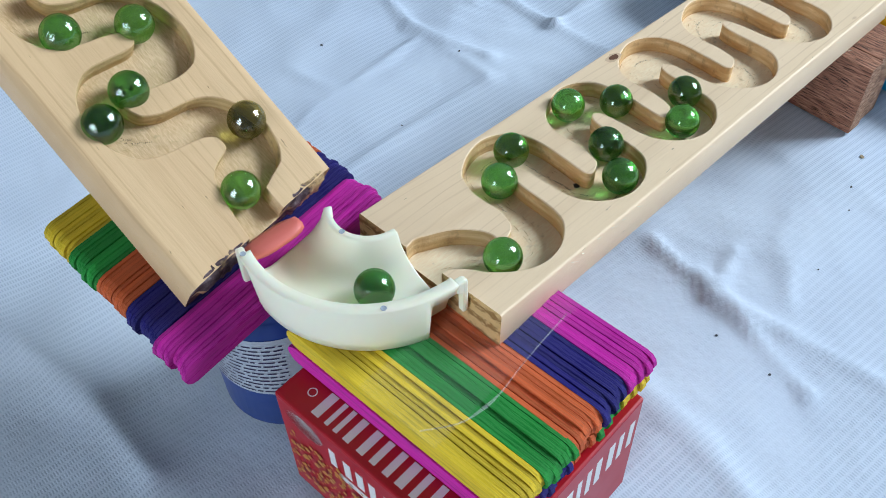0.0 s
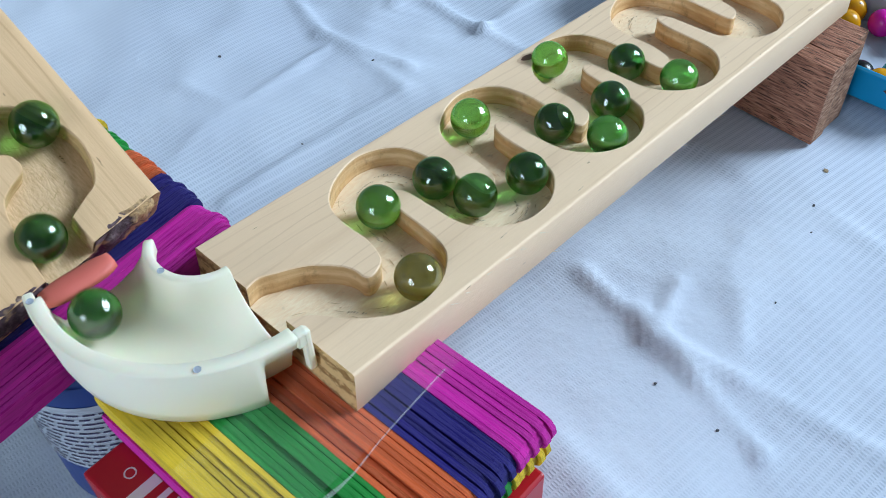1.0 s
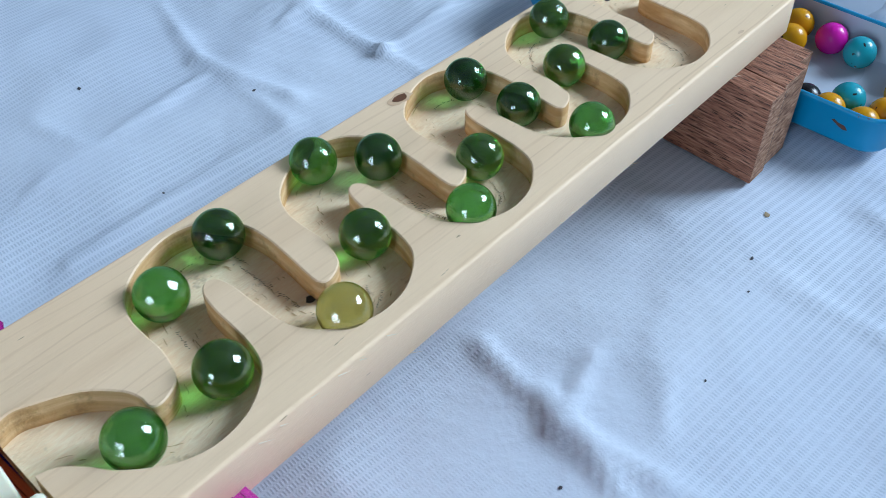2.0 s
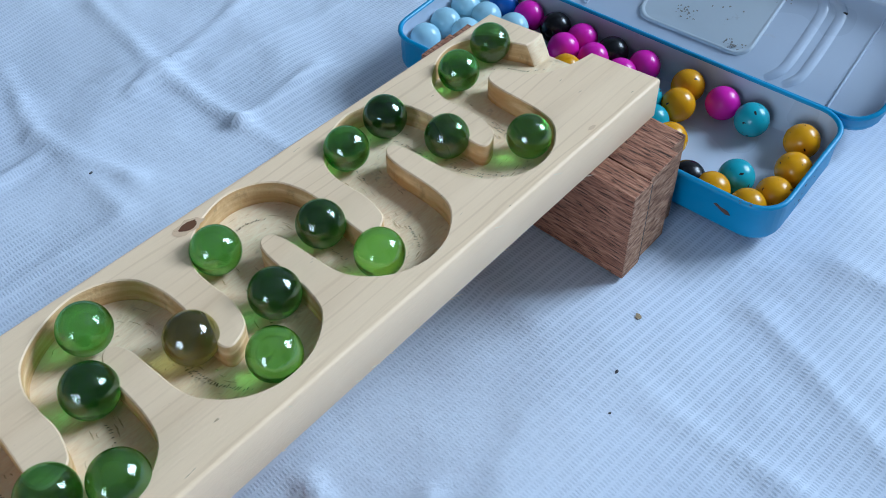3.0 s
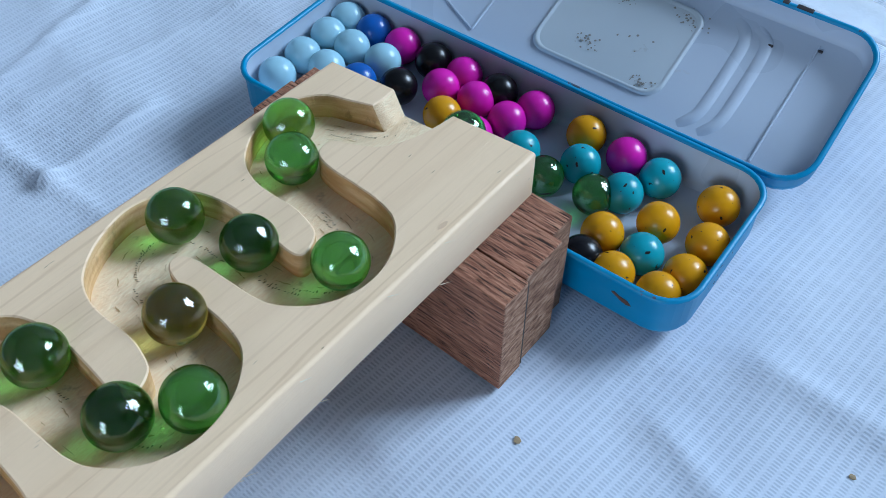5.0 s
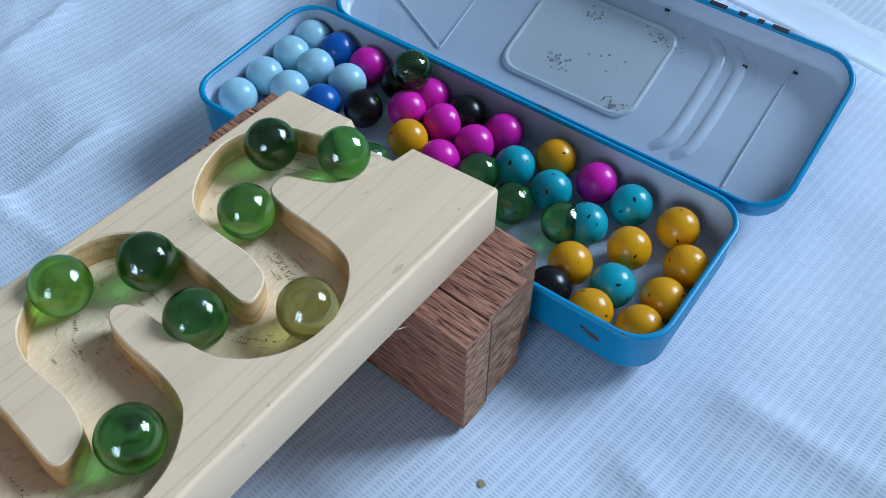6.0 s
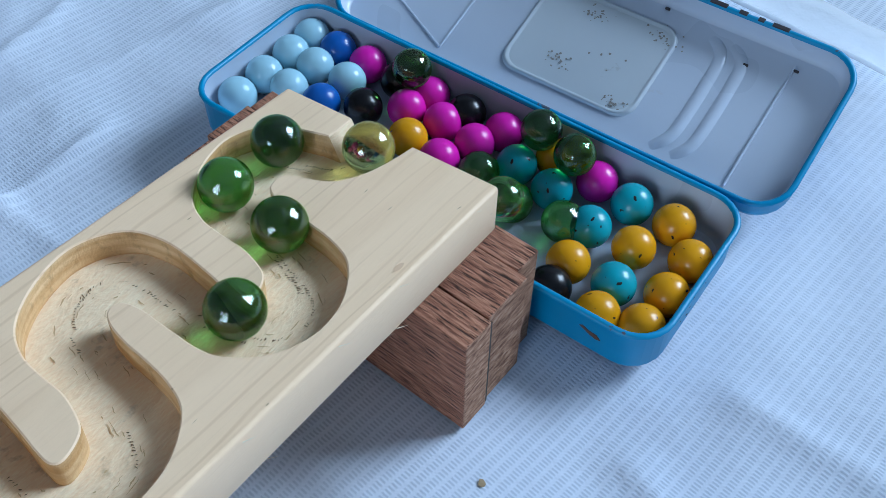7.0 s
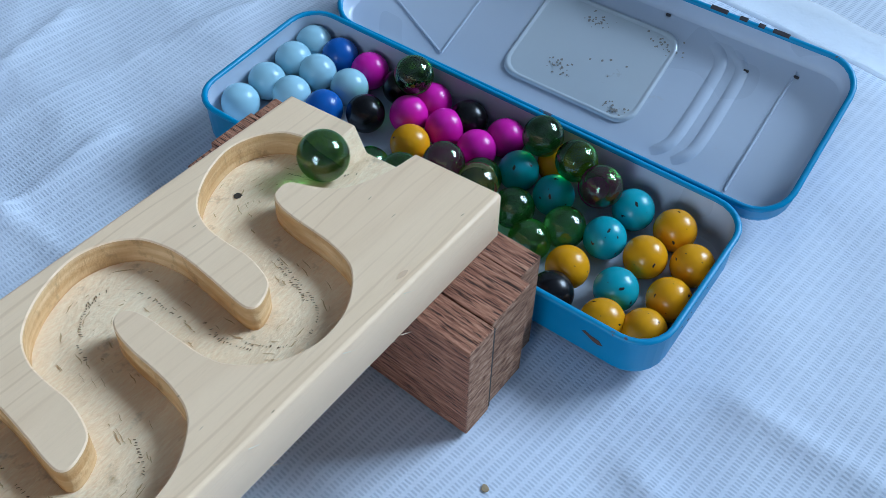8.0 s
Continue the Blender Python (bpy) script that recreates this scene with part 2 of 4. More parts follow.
def mesh_object(name, bm, mats, parent=None, label="", smooth=False):
    me = bpy.data.meshes.new(name)
    bmesh.ops.recalc_face_normals(bm, faces=bm.faces[:])
    bm.to_mesh(me)
    bm.free()
    for m in mats if isinstance(mats, (list, tuple)) else [mats]:
        me.materials.append(m)
    if smooth:
        me.polygons.foreach_set("use_smooth", [len(p.vertices) < 9 for p in me.polygons])
    ob = new(name, me)
    ob.parent = parent
    if label:
        ob["label"] = label
    return ob


def part(name, bm, material, parent, label="", smooth=False):
    return mesh_object(name, bm, material, parent, label, smooth)


def base(name, m, label, category, group="", kind=""):
    ob = new(name)
    ob.empty_display_size = 0.01
    ob.matrix_world = m
    return tagged(ob, label, category, group, kind)


def box(bm, lo, hi, bevel=0.0, m=None, segments=2):
    made = bmesh.ops.create_cube(bm, size=1.0)["verts"]
    for v in made:
        v.co = Vector([a + (b - a) * (c + 0.5) for a, b, c in zip(lo, hi, v.co)])
    if bevel:
        es = list({e for v in made for e in v.link_edges})
        made = bmesh.ops.bevel(bm, geom=es, offset=bevel, segments=segments, affect="EDGES", profile=0.5)["verts"]
    if m is not None:
        bmesh.ops.transform(bm, matrix=m, verts=made)
    return made


def prism(bm, outline, z0, z1):
    """A closed outline of (x, y), drawn up from z0 to z1."""
    low = [bm.verts.new((x, y, z0)) for x, y in outline]
    top = [bm.verts.new((x, y, z1)) for x, y in outline]
    n = len(outline)
    for i in range(n):
        bm.faces.new((low[i], low[(i + 1) % n], top[(i + 1) % n], top[i]))
    bm.faces.new(top), bm.faces.new(low[::-1])


def frame_of(x_axis, up, at):
    """A pose with its x along x_axis and its z as near to up as can be."""
    x = Vector(x_axis).normalized()
    y = Vector(up).cross(x).normalized()
    z = x.cross(y)
    m = Matrix((x, y, z)).transposed().to_4x4()
    m.translation = at
    return m


def smooth_line(points, n=6):
    """A Catmull-Rom curve through points of (x, y)."""
    p = [Vector(q) for q in points]
    p = [2 * p[0] - p[1], *p, 2 * p[-1] - p[-2]]
    out = []
    for a, b, c, d in zip(p, p[1:], p[2:], p[3:]):
        for k in range(n):
            t = k / n
            out.append(0.5 * (2 * b + (c - a) * t + (2 * a - 5 * b + 4 * c - d) * t * t + (3 * b - a - 3 * c + d) * t ** 3))
    return out + [p[-2]]


def rounded(hx, hy, r, n=6):
    """The outline of a rectangle of half sizes hx, hy with round corners."""
    out = []
    for cx, cy, a in ((hx - r, hy - r, 0), (r - hx, hy - r, 90), (r - hx, r - hy, 180), (hx - r, r - hy, 270)):
        out += [(cx + r * math.cos(radians(a + 90 * k / n)), cy + r * math.sin(radians(a + 90 * k / n))) for k in range(n + 1)]
    return out


def loft(bm, rings, closed=True, cap_first=False, cap_last=False):
    """Faces between rings of points of equal number."""
    vs = [[bm.verts.new(p) for p in ring] for ring in rings]
    n = len(vs[0])
    for a, b in zip(vs, vs[1:]):
        for i in range(n if closed else n - 1):
            j = (i + 1) % n
            bm.faces.new((a[i], a[j], b[j], b[i]))
    if cap_first:
        bm.faces.new(vs[0][::-1])
    if cap_last:
        bm.faces.new(vs[-1])
    return vs


# ---- the room and the cloth ----
# unseen shell added to hold the two openings and limit bounced light
def room():
    lo, hi, top = (-2.5, -2.2), (3.2, 2.9), 2.8
    t = 0.12

    def wall(name, p, q, hole):
        """A wall from p to q with one opening: start, end, sill, head; it stands outside that line."""
        bm = bmesh.new()
        p, q = Vector(p), Vector(q)
        n = (q - p).length
        x = (q - p).normalized()
        m = frame_of((*x, 0), (0, 0, 1), (*p, 0))
        if hole:
            a, b, s, h = hole
            cells = [((0, -t, 0), (a, 0, top)), ((b, -t, 0), (n, 0, top)), ((a, -t, h), (b, 0, top))]
            if s > 0:
                cells.append(((a, -t, 0), (b, 0, s)))
        else:
            cells = [((0, -t, 0), (n, 0, top))]
        for c in cells:
            box(bm, *c, m=m)
        tagged(mesh_object(name, bm, ROOM_PAINT), "unseen plain grey room wall, dark to limit bounced light", "wall", kind="structure")

    wall("wall_south", lo, (hi[0], lo[1]), (0.1, 1.4, 0.0, 2.2))
    wall("wall_east", (hi[0], lo[1]), hi, (2.90, 4.40, 1.2, 2.7))
    wall("wall_north", hi, (lo[0], hi[1]), None)
    wall("wall_west", (lo[0], hi[1]), lo, None)
    bm = bmesh.new()
    box(bm, (lo[0] - t, lo[1] - t, top), (hi[0] + t, hi[1] + t, top + 0.1))
    tagged(mesh_object("ceiling", bm, ROOM_PAINT), "unseen plain grey ceiling, dark to limit bounced light", "ceiling", kind="structure")
    bm = bmesh.new()
    box(bm, (lo[0] - t, lo[1] - t, -0.1), (hi[0] + t, hi[1] + t, -0.03))
    tagged(mesh_object("floor", bm, ROOM_PAINT), "unseen plain grey room floor under the cloth", "floor", kind="structure")
    w = base("window_1", pose(hi[0] + 0.03, 1.45, 0), "white framed window opening letting daylight in", "window", kind="structure")
    bm = bmesh.new()
    for y0, y1, z0, z1 in ((-0.75, 0.75, 1.2, 1.25), (-0.75, 0.75, 2.65, 2.7), (-0.75, -0.7, 1.25, 2.65), (0.7, 0.75, 1.25, 2.65), (-0.04, 0.04, 1.25, 2.65)):
        box(bm, (-0.03, y0, z0), (0.03, y1, z1))
    part("window_frame", bm, INK_WHITE, w)


room()


# creases of the cloth: from, to, height, half width
CREASES = [
    ((0.119, 0.641), (0.194, 0.727), 0.0040, 0.0035), ((0.399, 0.620), (0.459, 0.552), 0.0045, 0.0035), ((0.344, 0.522), (0.381, 0.445), 0.0045, 0.0050), ((0.207, 0.778), (0.269, 0.800), 0.0030, 0.0035),
    ((0.388, 0.630), (0.423, 0.591), 0.0030, 0.007), ((0.423, 0.591), (0.451, 0.561), 0.0035, 0.007), ((0.451, 0.561), (0.485, 0.528), 0.0030, 0.007), ((0.485, 0.528), (0.56, 0.46), 0.0025, 0.008),
    ((0.200, 0.848), (0.244, 0.785), 0.0030, 0.006), ((0.244, 0.785), (0.287, 0.743), 0.0035, 0.006), ((0.287, 0.743), (0.330, 0.705), 0.0030, 0.006),
    ((0.300, 0.865), (0.244, 0.785), 0.0030, 0.006), ((0.244, 0.785), (0.232, 0.770), 0.0045, 0.007),
    ((0.160, 0.80), (0.189, 0.742), 0.0030, 0.005), ((0.189, 0.742), (0.211, 0.724), 0.0035, 0.005), ((0.211, 0.724), (0.242, 0.706), 0.0030, 0.005),
    ((0.150, 0.600), (0.240, 0.683), 0.0025, 0.006), ((0.240, 0.683), (0.202, 0.729), 0.0015, 0.006), ((0.287, 0.743), (0.325, 0.782), 0.0030, 0.007),
    ((0.348, 0.507), (0.381, 0.480), 0.0045, 0.008), ((0.381, 0.480), (0.440, 0.432), 0.0040, 0.010), ((0.348, 0.507), (0.322, 0.545), 0.0035, 0.008), ((0.348, 0.507), (0.365, 0.535), 0.0030, 0.007),
    ((0.300, 0.452), (0.327, 0.419), 0.0045, 0.010), ((0.327, 0.419), (0.350, 0.375), 0.0045, 0.012),
    ((-0.03, 0.505), (0.035, 0.456), 0.0060, 0.018), ((0.035, 0.456), (0.075, 0.412), 0.0060, 0.018),
    ((0.394, 0.625), (0.431, 0.602), 0.0020, 0.005), ((0.270, 0.790), (0.331, 0.832), 0.0025, 0.006), ((0.331, 0.832), (0.400, 0.868), 0.0025, 0.006),
    ((0.54, 0.62), (0.60, 0.56), 0.0030, 0.012), ((0.50, 0.60), (0.53, 0.52), 0.0030, 0.012), ((0.40, 0.56), (0.385, 0.50), 0.0025, 0.009), ((0.11, 0.70), (0.16, 0.66), 0.0025, 0.008),
]


def cloth_height(x, y):
    z = 0.006 * noise.noise((x * 5.0, y * 5.0, 0.3)) + 0.0035 * noise.noise((x * 13, y * 13, 1.7)) + 0.0012 * noise.noise((x * 34, y * 34, 3.7))
    n = noise.noise((x * 9 + 4, y * 9, 5.1))
    z += 0.002 * (1 - abs(n) * 3) if abs(n) < 0.33 else 0
    for (ax, ay), (bx, by), h, w in CREASES:
        dx, dy = bx - ax, by - ay
        k = max(0.0, min(1.0, ((x - ax) * dx + (y - ay) * dy) / (dx * dx + dy * dy)))
        wob = 0.003 * noise.noise((x * 25, y * 25, h * 900))
        d = abs(math.hypot(x - ax - k * dx, y - ay - k * dy) + wob)
        if d < 3 * w:
            z += 1.3 * h * math.exp(-d / w * 2.4)
    return min(z, 0.0065) - 0.0058


def cloth():
    def steps(lo, a, b, hi, fine):
        out = [float(v) for v in np.arange(a, b, fine)]
        return [lo, (lo + a) / 2, a - 0.25, a - 0.08, *out, b, b + 0.08, b + 0.25, (b + hi) / 2, hi]

    xs, ys = steps(-2.45, -0.05, 0.85, 3.15, 0.0035), steps(-2.15, 0.2, 1.05, 2.85, 0.0035)
    bm = bmesh.new()
    grid = [[bm.verts.new((x, y, cloth_height(x, y))) for y in ys] for x in xs]
    for i in range(len(xs) - 1):
        for j in range(len(ys) - 1):
            bm.faces.new((grid[i][j], grid[i + 1][j], grid[i + 1][j + 1], grid[i][j + 1]))
    ob = mesh_object("cloth_sheet", bm, CLOTH, smooth=True)
    tagged(ob, "white ribbed woven cloth, creased, spread over the floor", "cloth", kind="structure")


cloth()

# ---- the two grooved boards ----
LONG, WIDE, THICK, DEEP, STEP = 0.337, 0.0795, 0.0165, 0.0085, 0.058


def groove_sides():
    """The left and the right top edge of the winding groove, in millimetres of the board."""
    left_rep = [(-24.5, 65), (-17, 71), (-8, 75), (1, 76.5), (9.5, 74), (15.5, 68.5), (17.8, 61), (18.1, 53), (16.6, 41.5),
                (15, 32), (14.9, 27.8), (17, 26.5), (22, 28.3), (25, 31.5), (27.7, 40), (28.2, 48.7), (29.4, 57)]
    right_rep = [(-21.4, 33), (-21.5, 26), (-20, 19.5), (-15, 12.5), (-8.3, 8), (0, 6), (9.3, 7.2), (17, 11), (23, 16.5), (26, 24.4),
                 (27.4, 33), (28.1, 39.7), (29.3, 46), (31, 50), (33.4, 51.7), (36, 50.4), (37, 45.5), (36.8, 39)]
    left = [(0, 51.5), (7, 52.5), (14, 50), (23, 45), (29.5, 37.5), *[(16.5 + u, v) for u, v in left_rep[9:]]]
    right = [(0, 31), (5.5, 29), (10.5, 24), (14, 18.5), *[(35 + u, v) for u, v in right_rep[3:]]]
    for k in range(1, 5):
        left += [(16.5 + 58 * k + u, v) for u, v in left_rep]
        right += [(35 + 58 * k + u, v) for u, v in right_rep]
    right = right[:-3] + [(305.2, 51.4), (308.2, 44.2), (311.8, 38.2), (320, 33.5), (329, 31.2), (337, 30)]
    left += [(16.5 + 290 + u, v) for u, v in left_rep[:7]] + [(326, 55.5)]
    left = smooth_line(left, 5) + [Vector((326.5, 53.5)), Vector((331, 53.2)), Vector((337, 53.5))]
    return [[p * 0.001 for p in side] for side in (left, smooth_line(right, 5))]


def fill(bm, loop, slot=0):
    """Triangles inside a closed, flat loop of vertices."""
    for t in geometry.tessellate_polygon([[v.co for v in loop]]):
        try:
            bm.faces.new([loop[k] for k in t]).material_index = slot
        except ValueError:
            pass


def feed_bend(u):
    """The feeding board's last lobe lies a little further from its end."""
    return u - 0.004 * math.exp(-((u - 0.306) / 0.02) ** 2)


def feed_map(u, v):
    """Where a place of the groove lies on the feeding board, whose lobes are narrower."""
    k = min(1.0, max(0.0, (u - 0.312) / 0.012))
    return feed_bend(u), 0.010 + (v - 0.006) * 0.84 + 0.001 * k


def board(name, m, mats, label, round_edge, bark_end=False, thick=THICK):
    """A board with its x along the run of the marbles and z = 0 at its top."""
    bm = bmesh.new()
    left, right = groove_sides()
    if bark_end:
        left, right = [[Vector(feed_map(p.x, p.y)) for p in side] for side in (left, right)]
    e = round_edge

    def land(side, edge, into):
        n = len(side)
        ring, rim, low = [], [], []
        for i, p in enumerate(side):
            t = (side[min(i + 1, n - 1)] - side[max(i - 1, 0)]).normalized()
            q = p + Vector((t.y, -t.x)) * 0.0004 * into
            ring.append(bm.verts.new((p.x, p.y, 0)))
            rim.append(bm.verts.new((q.x, q.y, -0.0004)))
            cheek = 0.0042 if into > 0 and p.x > 0.3262 and not bark_end else 0.0
            low.append(bm.verts.new((q.x, q.y - cheek, -DEEP)))
        for i in range(n - 1):
            bm.faces.new((ring[i], ring[i + 1], rim[i + 1], rim[i]))
            f = bm.faces.new((rim[i], rim[i + 1], low[i + 1], low[i]))
            f.material_index, f.smooth = (1 if into > 0 and side[i].x > 0.3262 else 2), True
        v_in = edge - e * (1 if edge > 0.01 else -1)
        c0, c1 = bm.verts.new((0, v_in, 0)), bm.verts.new((LONG, v_in, 0))
        fill(bm, [*ring, c1, c0])
        # the long outer side, rounded over
        prof = [(v_in, 0)] + [(v_in + (edge - v_in) * math.sin(a), -abs(e) * (1 - math.cos(a))) for a in (0.4, 0.8, 1.2, 1.57)]
        prof += [(edge, -thick + e * 0.5), (edge - (edge - v_in) * 0.35, -thick)]
        a = [bm.verts.new((0, y, z)) for y, z in prof]
        b = [bm.verts.new((LONG, y, z)) for y, z in prof]
        for i in range(len(prof) - 1):
            g = bm.faces.new((a[i], b[i], b[i + 1], a[i + 1]))
            g.smooth = True
        return prof

    pl, pr = land(left, WIDE, 1), land(right, 0.0, -1)
    # floor of the groove
    f = bm.faces.new([bm.verts.new(p) for p in ((0, 0.003, -DEEP), (LONG, 0.003, -DEEP), (LONG, WIDE - 0.002, -DEEP), (0, WIDE - 0.002, -DEEP))])
    f.material_index = 1
    bm.faces.new([bm.verts.new(p) for p in ((0, pr[-1][0], -thick), (LONG, pr[-1][0], -thick), (LONG, pl[-1][0], -thick), (0, pl[-1][0], -thick))])
    for x, i in ((0.0, 0), (LONG, -1)):
        ends = [*pr[::-1], (right[i].y, 0), (right[i].y, -DEEP), (left[i].y, -DEEP), (left[i].y, 0), *pl]
        fill(bm, [bm.verts.new((x, y, z)) for y, z in ends], 3 if bark_end == bool(i) else 0)
    if bark_end:
        # the end is sawn askew
        for p in bm.verts:
            k = max(0.0, min(1.0, (p.co.x - 0.300) / 0.037))
            p.co.x += k * (0.0035 - 0.0095 * p.co.y / WIDE)
    else:
        for p in bm.verts:
            p.co.x += max(0.0, 1 - p.co.x / 0.012) * 0.0035 * p.co.y / WIDE
    ob = mesh_object(name, bm, mats)
    ob.matrix_world = m
    tagged(ob, label, "wooden board", "grooved boards")
    return ob


def axes(x, y, at):
    x, y = Vector(x).normalized(), Vector(y)
    y = (y - x * y.dot(x)).normalized()
    m = Matrix((x, y, x.cross(y))).transposed().to_4x4()
    m.translation = at
    return m


RUN = axes((0.68652, 0.71937, -0.10575), (-0.72618, 0.68569, -0.04988), (0.2317, 0.4143, 0.1083))
FEED = axes((0.6303, -0.6096, -0.4808), (0.6785, 0.7335, -0.0406), (0.1151, 0.4264, 0.1152)) @ Matrix.Translation((-LONG, 0, 0))
run_board = board("grooved_board", RUN, [PINE_B, ROUT_B, RIM_B, PINE_END], "pale pine board with winding groove, propped on sticks and block", 0.0011)
feed_board = board("grooved_board", FEED, [PINE_A, ROUT_A, RIM_A, BARK], "aged honey pine board with a winding groove and bark end", 0.004, True, 0.0195)


def bark_edge(v0, v1, seed):
    """Ragged dark bark left on the sawn end."""
    bm = bmesh.new()
    rings = []
    n = 22
    for k in range(n + 1):
        v = v0 + (v1 - v0) * k / n
        u = LONG + 0.0035 - 0.0095 * v / WIDE
        fat = min(1.0, 6 * k / n + 0.15, 6 * (n - k) / n + 0.15)
        ring = []
        for q in range(9):
            a = -0.35 + q * 3.6 / 8
            r = 1 + 0.45 * noise.noise((v * 260, q * 0.9, seed)) + 0.25 * noise.noise((v * 700, q * 2.3, seed + 4))
            ring.append((u - 0.0012 + 0.0034 * fat * r * math.sin(a), v, -0.0075 + 0.0078 * fat * (0.85 + 0.15 * r) * math.cos(a)))
        rings.append(ring)
    loft(bm, rings, closed=True, cap_first=True, cap_last=True)
    part("bark_edge", bm, BARK, feed_board, "ragged dark bark", True)


bark_edge(0.003, 0.033, 2)
bark_edge(0.053, 0.078, 7)

# ---- the dark block under the lower end ----


def wood_block():
    m = frame_of((-0.685, 0.729, 0), (0, 0, 1), (0.449, 0.621, 0))
    b = base("wooden_block", m, "dark brown hardwood offcut block propping the board", "wood block")
    for y0, y1, x0, x1, h, end in ((-0.0118, 0, 0, 0.117, 0.0470, PALE_GRAIN), (-0.0310, -0.0121, 0.0012, 0.119, 0.0471, END_GRAIN), (-0.0418, -0.0311, 0.0048, 0.118, 0.0468, END_GRAIN)):
        bm = bmesh.new()
        box(bm, (x0, y0, 0), (x1, y1, h), 0.0005)
        bm.normal_update()
        for f in bm.faces:
            if abs(f.normal.x) > 0.8:
                f.material_index = 1
        part("glued_strip", bm, [DARK_WOOD, end], b)
    # dark strip set into the joint between the first two strips
    bm = bmesh.new()
    box(bm, (0.0004, -0.0128, 0.0005), (0.004, -0.0114, 0.0452))
    part("glue_line", bm, BLACK_SPOT, b, "dark line along the joint")
    return b


wood_block()

# ---- the blue tin ----
TIN_AT, TIN_X = (0.4655, 0.7275, 0), (0.683, -0.730, 0)
TIN = frame_of(TIN_X, (0, 0, 1), TIN_AT)
TIN_BODY = TIN @ pose(-0.0016, -0.0040, 0, 0, 0, 3.0)


WORN = painted("worn_tin_spots", (0.27, 0.26, 0.25), 0.7, 0.2, (0.16, 0.12, 0.09), 300)
CHIP = painted("chipped_dark_steel", (0.035, 0.03, 0.035), 0.5, 0.2, (0.3, 0.3, 0.32), 300)
RUST = painted("rust_patch", (0.11, 0.04, 0.025), 0.85, 0.2, (0.03, 0.012, 0.01), 400)


def tin_box():
    t = base("tin_box", TIN_BODY, "open blue painted tin box with white inside, worn, filled with beads", "tin box")
    hx, hy, h = 0.1020, 0.0360, 0.0205
    bm = bmesh.new()
    def ring(d, z, r):
        return [(x, y, z) for x, y in rounded(hx - d, hy - d, r - d)]
    loft(bm, [ring(0.003, 0, 0.013), ring(0.0008, 0.0012, 0.013), ring(0, 0.003, 0.013), ring(0, h - 0.002, 0.013), ring(-0.0010, h - 0.0012, 0.013), ring(-0.0011, h - 0.0003, 0.013), ring(-0.0006, h + 0.0003, 0.013), ring(0.0004, h + 0.0004, 0.013), ring(0.0011, h, 0.013), ring(0.0013, h - 0.0008, 0.013)], cap_first=True)
    part("tin_shell", bm, BLUE_TIN, t, smooth=True)
    bm = bmesh.new()
    loft(bm, [ring(0.0013, h - 0.0008, 0.013), ring(0.0012, h - 0.0016, 0.013), ring(0.001, 0.004, 0.013), ring(0.003, 0.0015, 0.013)], cap_last=True)
    part("tin_lining", bm, TIN_INSIDE, t, "white lacquered inside of the tin", smooth=True)
    bm = bmesh.new()
    prism(bm, [(-0.0042, 0.0013), (-0.0030, 0.0021), (-0.0008, 0.0010), (0.0024, 0.0006), (0.0040, -0.0012), (0.0022, -0.0017), (-0.0002, -0.0009), (-0.0018, 0.0001)], -0.00015, 0.00015)
    bmesh.ops.transform(bm, matrix=pose(0.0805, -hy, 0.0112, 90, 0, 0), verts=bm.verts[:])
    part("rust_patch", bm, RUST, t, "brown rust patch on the blue side")
    rnd = random.Random(12)
    for k in range(9):
        bm = bmesh.new()
        bmesh.ops.create_icosphere(bm, subdivisions=1, radius=rnd.uniform(0.0004, 0.0011))
        for v in bm.verts:
            v.co.x *= 0.15
            v.co.y *= rnd.uniform(0.5, 1.5)
        bmesh.ops.translate(bm, vec=(hx, rnd.uniform(-0.022, 0.012), rnd.uniform(0.004, 0.017)), verts=bm.verts[:])
        part("rust_patch", bm, RUST, t)
    return t


LID = axes((0.7278, -0.6858, 0), (0.6533, 0.6932, 0.3045), (0.5221, 0.7814, 0.0146))


